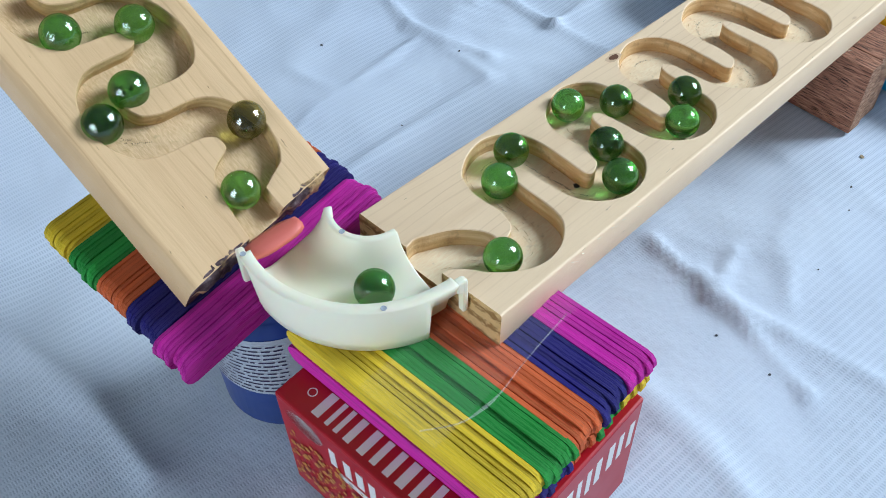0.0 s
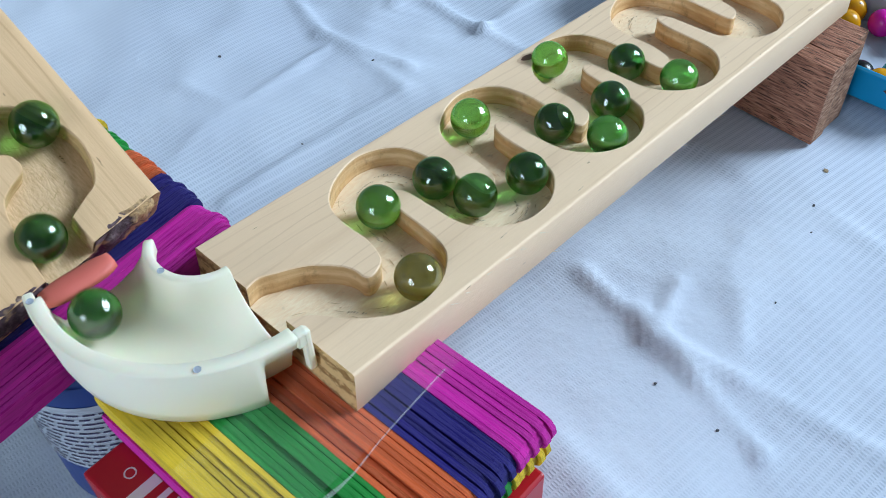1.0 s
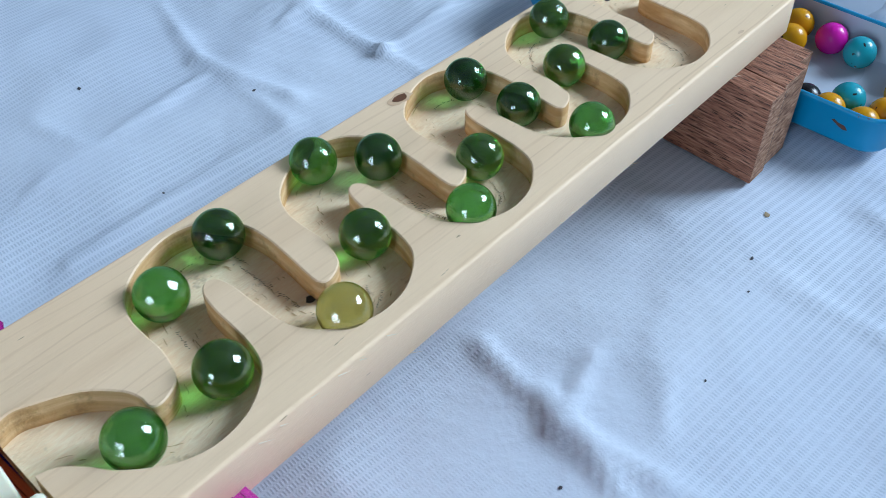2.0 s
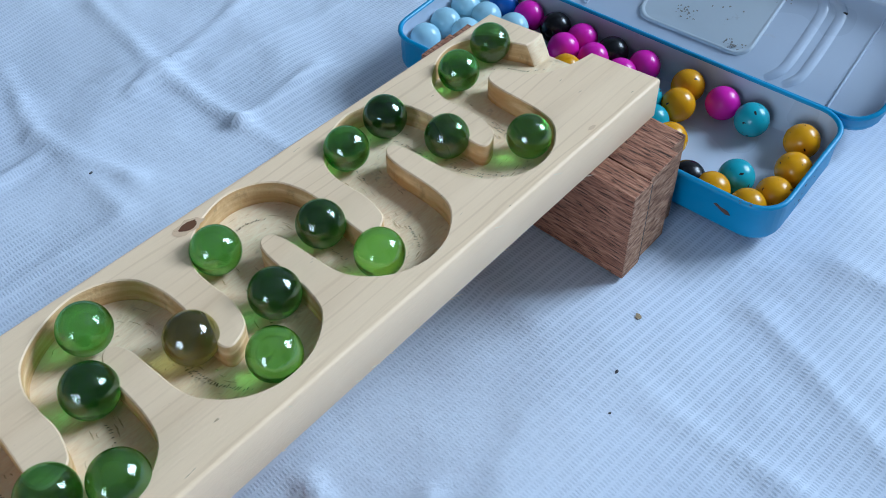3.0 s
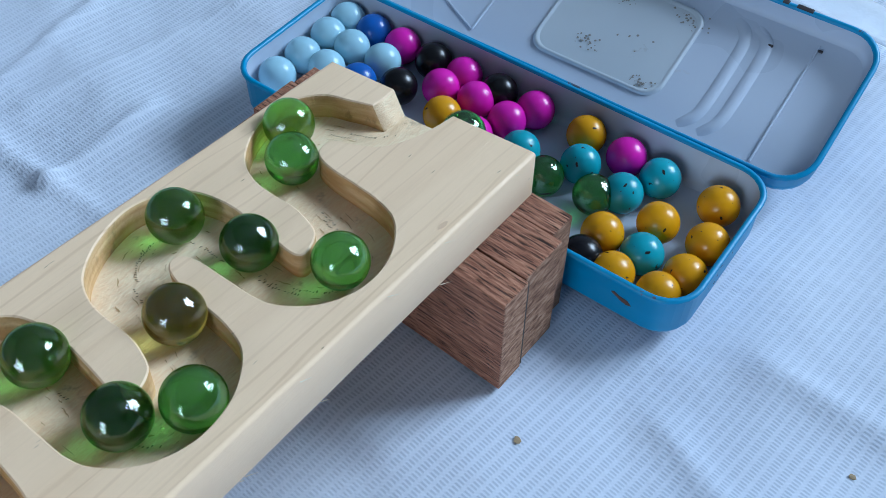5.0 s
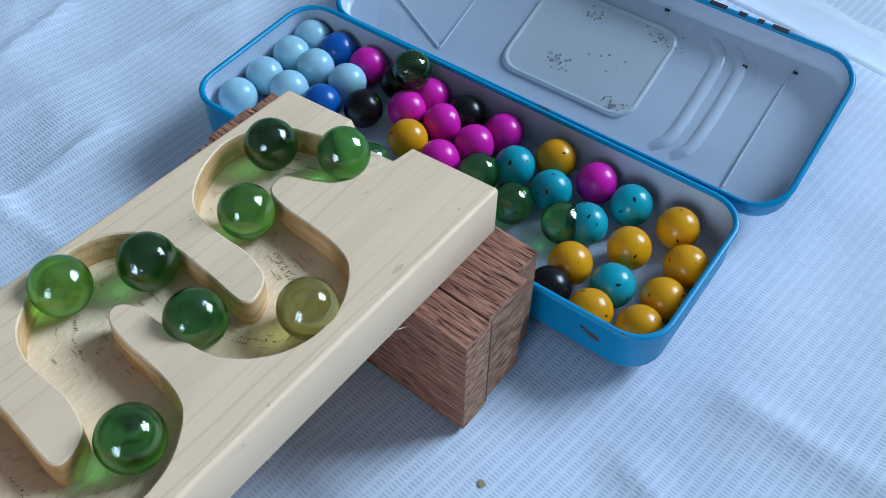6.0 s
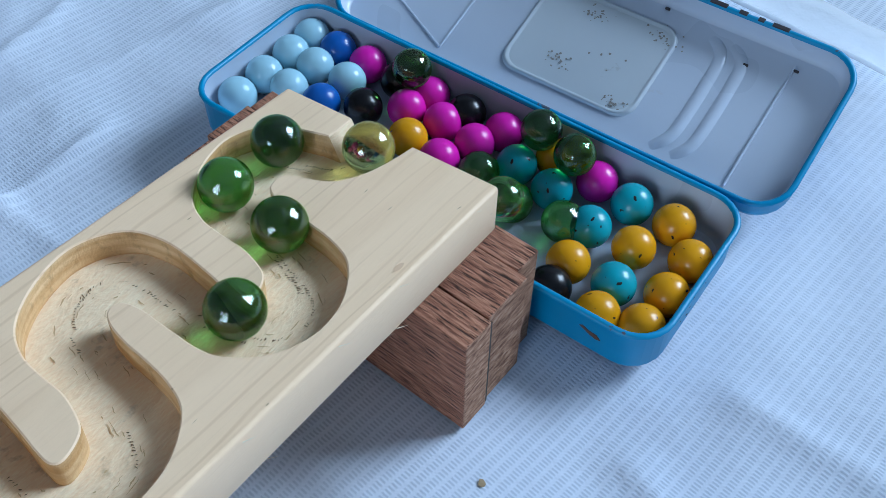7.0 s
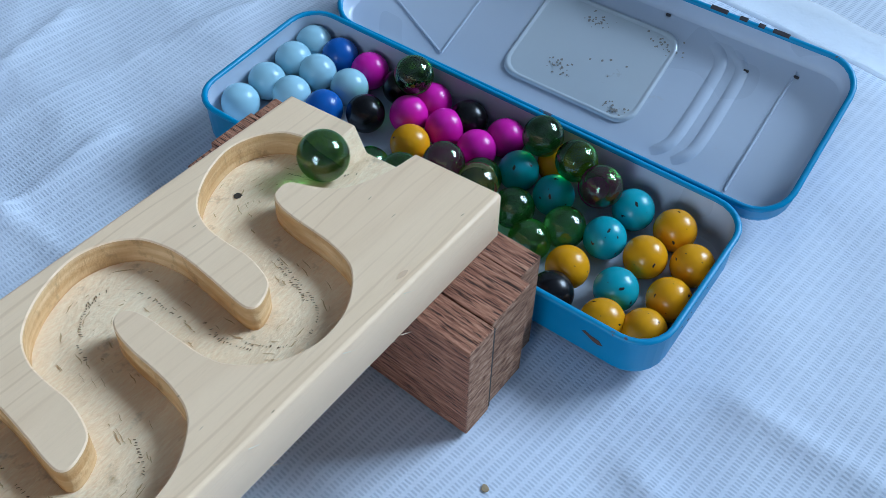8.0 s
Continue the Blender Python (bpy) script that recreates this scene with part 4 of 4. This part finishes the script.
def clear_tape():
    m = Mat("clear_tape", 0.12, spec=0.5)
    m.color((0.9, 0.9, 0.9))
    m.b.inputs["Alpha"].default_value = 0.035
    m.bump(m.noise(90, m.mapped((1, 4, 1)), 4), 0.0016, 0.8)
    bm = bmesh.new()
    grid = []
    for i in range(24):
        y = -0.0006 + 0.0846 * i / 23
        grid.append([bm.verts.new((x, y, TOP + 0.0008 + 0.0004 * noise.noise((x * 90, y * 120, 2)))) for x in np.linspace(0.040, 0.078, 8)])
    for a, b in zip(grid, grid[1:]):
        for j in range(7):
            bm.faces.new((a[j], a[j + 1], b[j + 1], b[j]))
    ob = mesh_object("tape_strip", bm, m.m, smooth=True)
    ob.matrix_world = axes(-S2, W2, R2 + S2 * STICK_LONG)
    ob.visible_shadow = False
    # whitish strip that paints the glint on the tape's fold, widest where brightest
    fold = Mat("fold_glint", 0.15, spec=0.6)
    fold.color((0.9, 0.9, 0.9))
    fold.b.inputs["Alpha"].default_value = 0.22
    way = smooth_line([(0.0695, 0.001), (0.0775, 0.012), (0.0800, 0.022), (0.0806, 0.032), (0.0790, 0.045), (0.0778, 0.060), (0.0768, 0.076)], 5)
    bm = bmesh.new()
    n = len(way) - 1
    loft(bm, [[(p.x + d, p.y, TOP + 0.0010 + up) for d, up in ((-w, 0), (0, 0.0009), (w, 0))] for p, w in ((p, 0.0002 + 0.0006 * math.exp(-((i / n - 0.36) / 0.13) ** 2)) for i, p in enumerate(way))], closed=False)
    crease = part("fold_glint", bm, fold.m, ob, "whitish strip painting the highlight along the tape's fold", True)
    crease.visible_shadow = False
    tagged(ob, "clear shiny adhesive tape strip across the dyed sticks", "adhesive tape")


clear_tape()


def crumb(x, y, r, mat, seed, label):
    bm = bmesh.new()
    bmesh.ops.create_icosphere(bm, subdivisions=1, radius=r)
    rnd = random.Random(seed)
    for v in bm.verts:
        v.co = Vector((v.co.x * rnd.uniform(0.7, 1.6), v.co.y * rnd.uniform(0.6, 1.1), v.co.z * rnd.uniform(0.3, 0.6)))
    ob = mesh_object("crumb", bm, mat)
    ob.matrix_world = pose(x, y, cloth_height(x, y) + r * 0.3, 0, 0, rnd.uniform(0, 360))
    tagged(ob, label, "crumb", "specks on the cloth")


def cloth_hem():
    """The clear plastic hem along the cloth's far edge."""
    m = Mat("clear_hem_plastic", 0.22, spec=0.5)
    m.color((0.86, 0.90, 0.92))
    m.b.inputs["Alpha"].default_value = 0.45
    m.bump(m.noise(60, None, 4), 0.003, 0.7)
    bm = bmesh.new()
    a, b = Vector((0.47, 0.980)), Vector((0.80, 0.588))
    way = (b - a).normalized()
    side = Vector((-way.y, way.x))
    rows = []
    for i in range(61):
        p = a + (b - a) * i / 60
        row = []
        for w, z in ((0, 0.0012), (0.0012, 0.0028), (0.003, 0.0018), (0.010, 0.0016), (0.020, 0.0018), (0.0265, 0.0026), (0.028, 0.0012)):
            q = p + side * (w + 0.0012 * noise.noise((i * 0.4, w * 50, 3)))
            row.append((q.x, q.y, z + 0.0012 * noise.noise((q.x * 60, q.y * 60, 1))))
        rows.append(row)
    loft(bm, rows, closed=False)
    ob = mesh_object("cloth_hem", bm, m.m, smooth=True)
    ob.visible_shadow = False
    tagged(ob, "clear crinkled plastic hem strip lying along the white cloth", "hem strip")


cloth_hem()

CRUMB = painted("beige_crumb", (0.36, 0.27, 0.16), 0.9, 0.0)
GRIT = painted("dark_grit", (0.06, 0.06, 0.07), 0.9, 0.0)
for k, (x, y, r) in enumerate(((0.452, 0.6025, 0.0014), (0.5545, 0.578, 0.0013))):
    crumb(x, y, r, CRUMB, k, "small beige crumb lying on the cloth")
for k, (x, y, r) in enumerate(((0.130, 0.723, 0.0011), (0.345, 0.482, 0.0009), (0.366, 0.458, 0.0008), (0.221, 0.710, 0.0010), (0.438, 0.577, 0.0008), (0.432, 0.560, 0.0006), (0.185, 0.640, 0.0007), (0.56, 0.50, 0.0008), (0.405, 0.52, 0.0006), (0.335, 0.62, 0.0008), (0.10, 0.60, 0.0008))):
    crumb(x, y, r, GRIT, k + 20, "tiny dark speck lying on the cloth")

# ---- beads and marbles ----
R = 0.0079


def ball_mesh(name, mat):
    bm = bmesh.new()
    bmesh.ops.create_uvsphere(bm, u_segments=40, v_segments=24, radius=R)
    me = bpy.data.meshes.new(name)
    bm.to_mesh(me)
    bm.free()
    me.materials.append(mat)
    me.polygons.foreach_set("use_smooth", [True] * len(me.polygons))
    return me


BEAD_MESH = {k: ball_mesh("bead", m) for k, m in BEADS.items()}
GLASS_MESH = {k: ball_mesh("glass_marble", m) for k, m in GLASS.items()}
MOVES = []
rnd_turn = random.Random(77)


def tin_spot(x, y):
    """The nearest place for a bead's middle inside the tin."""
    q = TIN_BODY.inverted() @ TIN @ Vector(((x - 3) * 0.001, y * 0.001, 0))
    q = Vector((max(-0.0934, min(0.0934, q.x)), max(-0.0269, min(0.0269, q.y)), 0))
    return tuple(c * 1000 for c in (TIN.inverted() @ TIN_BODY @ q)[:2])


def bead(color, *places):
    """A bead in the tin: one place, or seconds and a place for each move."""
    ob = new("bead", BEAD_MESH[color])
    words = color.replace("_", " ")
    tagged(ob, "glossy %s enamelled bead lying in the blue tin" % words, "bead", "beads in the tin")
    turn = pose(0, 0, 0, rnd_turn.uniform(0, 360), rnd_turn.uniform(0, 90), rnd_turn.uniform(0, 360))
    if len(places) == 1:
        x, y = tin_spot(*places[0])
        ob.matrix_world = TIN @ pose(x * 0.001, y * 0.001, 0.0015 + R) @ turn
    else:
        rows = []
        for t, x, y in places:
            x, y = tin_spot(x, y)
            rows.append((t, TIN @ pose(x * 0.001, y * 0.001, 0.0015 + R, 0, 0, x * 1.5) @ turn))
        ob.matrix_world = rows[0][1]
        MOVES.append((ob, rows))


for x, y in ((-95, 21), (-95, 4.5), (-93, -12), (-79, 5), (-62.5, 6.5), (-78, -11.5), (-93, -28)):
    bead("pale_blue", (x, y))
for x, y in ((-79, 22), (-62, -9.5)):
    bead("blue", (x, y))
for x, y in ((-63, 23.5), (-30.5, 26), (-33, 9.5), (-17, 12.5), (0, 11), (5, 27), (48, 24), (-5.5, -4)):
    bead("magenta", (x, y))
for x, y in ((-46.5, 27), (-47, -1), (-13, 28.3), (62, -28)):
    bead("black", (x, y))
for x, y in ((-22, -3), (29, 26.5)):
    bead("yellow", (x, y))
bead("yellow", (0, 88, 24), (5.3, 88, 24), (6.2, 82, 23.5), (8, 81, 23.5))
bead("yellow", (0, 94, 6), (5.2, 94, 5.5), (6.2, 94, 11), (8, 94, 13))
bead("yellow", (0, 95, -13), (5.2, 95, -12), (6.2, 95, -6.5), (8, 95, -5))
bead("yellow", (0, 90, -26), (4.2, 90, -26), (6.2, 95, -22), (8, 95, -21.5))
bead("yellow", (0, 73.5, -27), (4.5, 74, -27), (6.2, 79, -28), (8, 82, -28))
bead("yellow", (0, 33, 10), (3.3, 33, 10), (3.6, 50, 8), (4, 59, 6), (4.4, 61, 5), (5, 75, 3), (6.3, 74, 5), (8, 79, 6))
bead("yellow", (0, 43, -12), (3.3, 43, -12), (3.9, 61, -13), (5, 62, -14), (8, 60, -15))
bead("turquoise", (64, 22.5))
bead("turquoise", (0, 75.5, -14), (4, 78, -13.5), (8, 78.5, -12.5))
bead("turquoise", (0, 19, 4), (3.3, 19, 4), (3.9, 35.5, 9), (8, 37, 10))
bead("turquoise", (0, 30, -7), (3.3, 30, -7), (4, 44, -5), (4.7, 45, -5), (5, 57, 7), (6.3, 56, 4), (8, 63, 4.5))
bead("turquoise", (0, 3, -6), (3.9, 3, -6), (5, 14, 1), (6.0, 19, 11.5), (8, 19.5, 12))



def track(g, off):
    """The marble's centre at g millimetres: below -63 on the feeding board, up to 0 in the chute, then on the lower board."""
    if g >= 0:
        p, side = along(g)
        p = (p + side * off) * 0.001
        return RUN @ Vector((p.x, p.y, R - DEEP))
    if g <= -63:
        p, side = along(g + 783)
        p = (p + side * off) * 0.001
        return FEED @ Vector((*feed_map(p.x, p.y), R - DEEP))
    k = 1 + g / 63
    a = radians(196.3 + 100.2 * k)
    r = 0.0368 + (0.0305 - 0.0368) * k + 0.0045 * math.sin(math.pi * k) + (0.009 * math.sin(math.pi * k / 0.22) if k < 0.22 else 0)
    z = 0.1128 + (0.1063 - 0.1128) * k
    return Vector((CHUTE_C.x + r * math.cos(a), CHUTE_C.y + r * math.sin(a), z))


def roll(kind, rows, leaves, rest):
    """A marble: seconds, millimetres along the track and sideways; when it drops off the end; where in the tin it comes to rest."""
    ob = new("glass_marble", GLASS_MESH[kind])
    words = {"green": "clear green", "leaf": "bright green", "olive": "smoky olive"}[kind]
    tagged(ob, "%s glass marble rolling down the wooden groove" % words, "marble", "rolling marbles")
    ts, gs, os = [list(c) for c in zip(*rows)]
    if leaves is not None:
        ts, gs, os = ts + [leaves], gs + [720], os + [0]
    end = track(720, 0)
    keys, spin, last = [], Matrix.Identity(3), None
    for k in range(121):
        t = k / 15
        if leaves is None or t <= leaves:
            p = track(float(np.interp(t, ts, gs)), float(np.interp(t, ts, os)))
        else:
            goal = TIN @ Vector(((rest[0] - 3) * 0.001, rest[1] * 0.001, rest[2] * 0.001))
            q = min(1.0, (t - leaves) / 0.36)
            p = end.lerp(goal, q)
            drop = max(0.0, 1 - (min(q, 0.42) / 0.42) ** 2)
            hop = 0.006 * math.sin(math.pi * (q - 0.42) / 0.58) if q > 0.42 else 0
            low = max(goal.z, 0.0245) if q < 0.9 else goal.z
            p.z = low + (end.z - low) * drop + hop
        if last is not None and (p - last).length > 1e-6:
            way = p - last
            axis = Vector((0, 0, 1)).cross(way)
            if axis.length > 1e-7:
                spin = Matrix.Rotation(min(1.35, way.length / R), 3, axis.normalized()) @ spin
        last = p.copy()
        m = spin.to_4x4()
        m.translation = p
        keys.append((t, m))
    ob.matrix_world = keys[0][1]
    MOVES.append((ob, keys))


roll("green", [(0, 351, -4.9), (0.5, 402, -0.1), (1, 454, 0.2), (1.2, 480, -6), (2.3, 598, 2.4), (2.5, 624, -6), (3, 679, 6)], 3.34, (49, -0.5, 9.5))
roll("green", [(0, 324, 4), (0.5, 372, 2.6), (1, 429, 1.1), (1.2, 451, 2.1), (2.3, 573, 3.6), (2.5, 598, 2.3), (3, 657, -1.3), (3.5, 709, 0.4)], 3.62, (29, -4.5, 9.5))
roll("leaf", [(0, 283, 1.8), (0.5, 330, 1), (1, 386, 1.3), (1.2, 412, 2.8), (2.3, 530, -3.5), (2.5, 554, 3.3), (3, 608, -0.9), (3.5, 664, -0.3), (4, 716, 0.5)], 4.05, (8, -24, 9.5))
roll("green", [(0, 252, -1.6), (0.5, 300, 2.4), (1, 348, -4), (1.2, 371, 0.9), (2.3, 489, -4.1), (2.5, 513, 0.5), (3, 565, 3.8), (3.5, 620, -6), (4, 676, 1.5)], 4.42, (24, -21, 9.5))
roll("green", [(0, 217, -2.1), (0.5, 276, 0.6), (1, 322, 0.4), (1.2, 346, -4.3), (2.3, 462, 1.1), (2.5, 486, -4.1), (3, 541, 1.2), (3.5, 596, 3.1), (4, 653, -1.4), (4.5, 705, -1.7)], 4.64, (-9, -22, 9.5))
roll("green", [(0, 193, 1), (0.5, 249, -3.7), (1, 298, 2), (1.2, 315, 2.7), (2.3, 440, 1), (2.5, 461, 1.2), (3, 518, 2.1), (3.5, 569, 3.8), (4, 622, -6), (4.5, 679, 2.6)], 4.88, (10.5, 0, 9.5))
roll("leaf", [(0, 134, -2.8), (0.5, 191, 1.5), (1, 248, -2.7), (1.2, 276, -0.3), (2.3, 375, 2.6), (2.5, 396, -1.4), (3, 451, -0.3), (3.5, 506, -1.3), (4, 558, 3.4), (4.5, 613, -4.4), (5, 667, -0.4)], 5.48, (-38, 19, 21))
roll("green", [(0, 99, -2.2), (0.5, 154, 3.6), (1, 206, -3.1), (1.2, 234, -2.4), (2.3, 348, -3.7), (2.5, 370, 2.5), (3, 427, 1.2), (3.5, 478, -4.3), (4, 534, 0.3), (4.5, 592, 2.2), (5, 648, -1.6)], 5.66, (-26, -22, 9.5))
roll("green", [(0, 40, -1.1), (0.5, 118, -6), (1, 170, 4.8), (1.2, 197, 0.1), (2.3, 308, 2.6), (2.5, 327, 0.7), (3, 377, 3.8), (3.5, 431, 2.7), (4, 484, -5.2), (4.5, 542, -0.1), (5, 598, 2.3)], 6.2, (22, 23, 21))
roll("green", [(0, -14, 0), (0.5, 83, -3.4), (1, 151, 1.5), (1.2, 171, 4.1), (2.3, 289, 2), (2.5, 306, 2.7), (3, 351, -2.7), (3.5, 407, -1.2), (4, 459, 1.4), (4.5, 511, -0.4), (5, 565, 2.4)], 6.38, (39, 20, 21))
roll("leaf", [(0, -84, -3.5), (0.2, -56, 0), (0.3, -42, 0), (0.4, -22, 0), (0.5, 18, 4.7), (1, 97, -2.8), (1.2, 123, -5.7), (2.3, 250, -1.8), (2.5, 279, 0), (3, 327, 0.1), (3.5, 377, 3.6), (4, 431, 2.1), (4.5, 482, -4.9), (5, 541, -0.6), (6.5, 692, 1.4)], 6.72, (42.5, -13.5, 9.5))
roll("olive", [(0, -120, 2.5), (0.4, -76, 0), (0.5, -51, 0), (0.6, -34, 0), (0.7, -10, 0), (0.8, 25, 0), (1, 59, -1.2), (1.2, 90, -2.6), (2.3, 217, -3.1), (2.5, 241, -2.9), (3, 296, 3.4), (3.5, 342, -4.1), (4, 389, -1.5), (4.5, 446, 2.1), (5, 493, -2.7), (6.5, 654, -0.8), (7, 707, -1)], 7.12, (18, -13, 22))
roll("green", [(0, -186, -2), (0.5, -120, 2.5), (0.9, -76, 0), (1, -48, 0), (1.1, -16, 0), (1.2, 16, -2.8), (2.3, 177, 5.4), (2.5, 200, -1.2), (3, 254, -4.3), (3.5, 312, 3.8), (4, 361, -1.8), (4.5, 415, 1.9), (5, 466, -0.6), (6.5, 626, -5.3), (7, 679, 1.7)], 7.38, (53, 15, 21))
roll("green", [(0, -210, 5), (0.5, -143, 0), (1, -79, -4), (1.1, -60, 0), (1.2, -34, 0), (1.4, 18, 0), (2.3, 147, 2.6), (2.5, 175, 5.2), (3, 227, -2), (3.5, 289, 1.6), (4, 337, -1.7), (5, 446, 1.8), (6.5, 600, 1.1), (7, 654, 1.1), (7.5, 707, 0.1)], 7.62, (2, -12, 22))
roll("leaf", [(0, -268, -4.5), (0.5, -200, 5), (1, -126, 4), (1.2, -92, 0), (1.4, -50, 0), (1.65, 18, 0), (2.3, 114, -4.3), (2.5, 147, 0.8), (3, 197, -2), (4, 308, 4.2), (5, 416, 1.9), (6.5, 580, 1.7), (7, 631, -3.5), (7.5, 685, 6)], 7.82, (-18, -13, 22))
roll("green", [(0, -302, -4.5), (0.5, -225, 3.5), (1, -160, 0), (1.2, -131, 0), (1.55, -60, 0), (1.85, 12, 0), (2.3, 87, -4.2), (2.5, 113, -5.1), (3, 175, 5.7), (6.5, 522, -0.3), (7, 580, 3.2), (7.5, 633, -5.2), (8, 692, 1.8)], None, None)


def motions():
    for ob, rows in MOVES:
        walk(ob, rows)


motions()
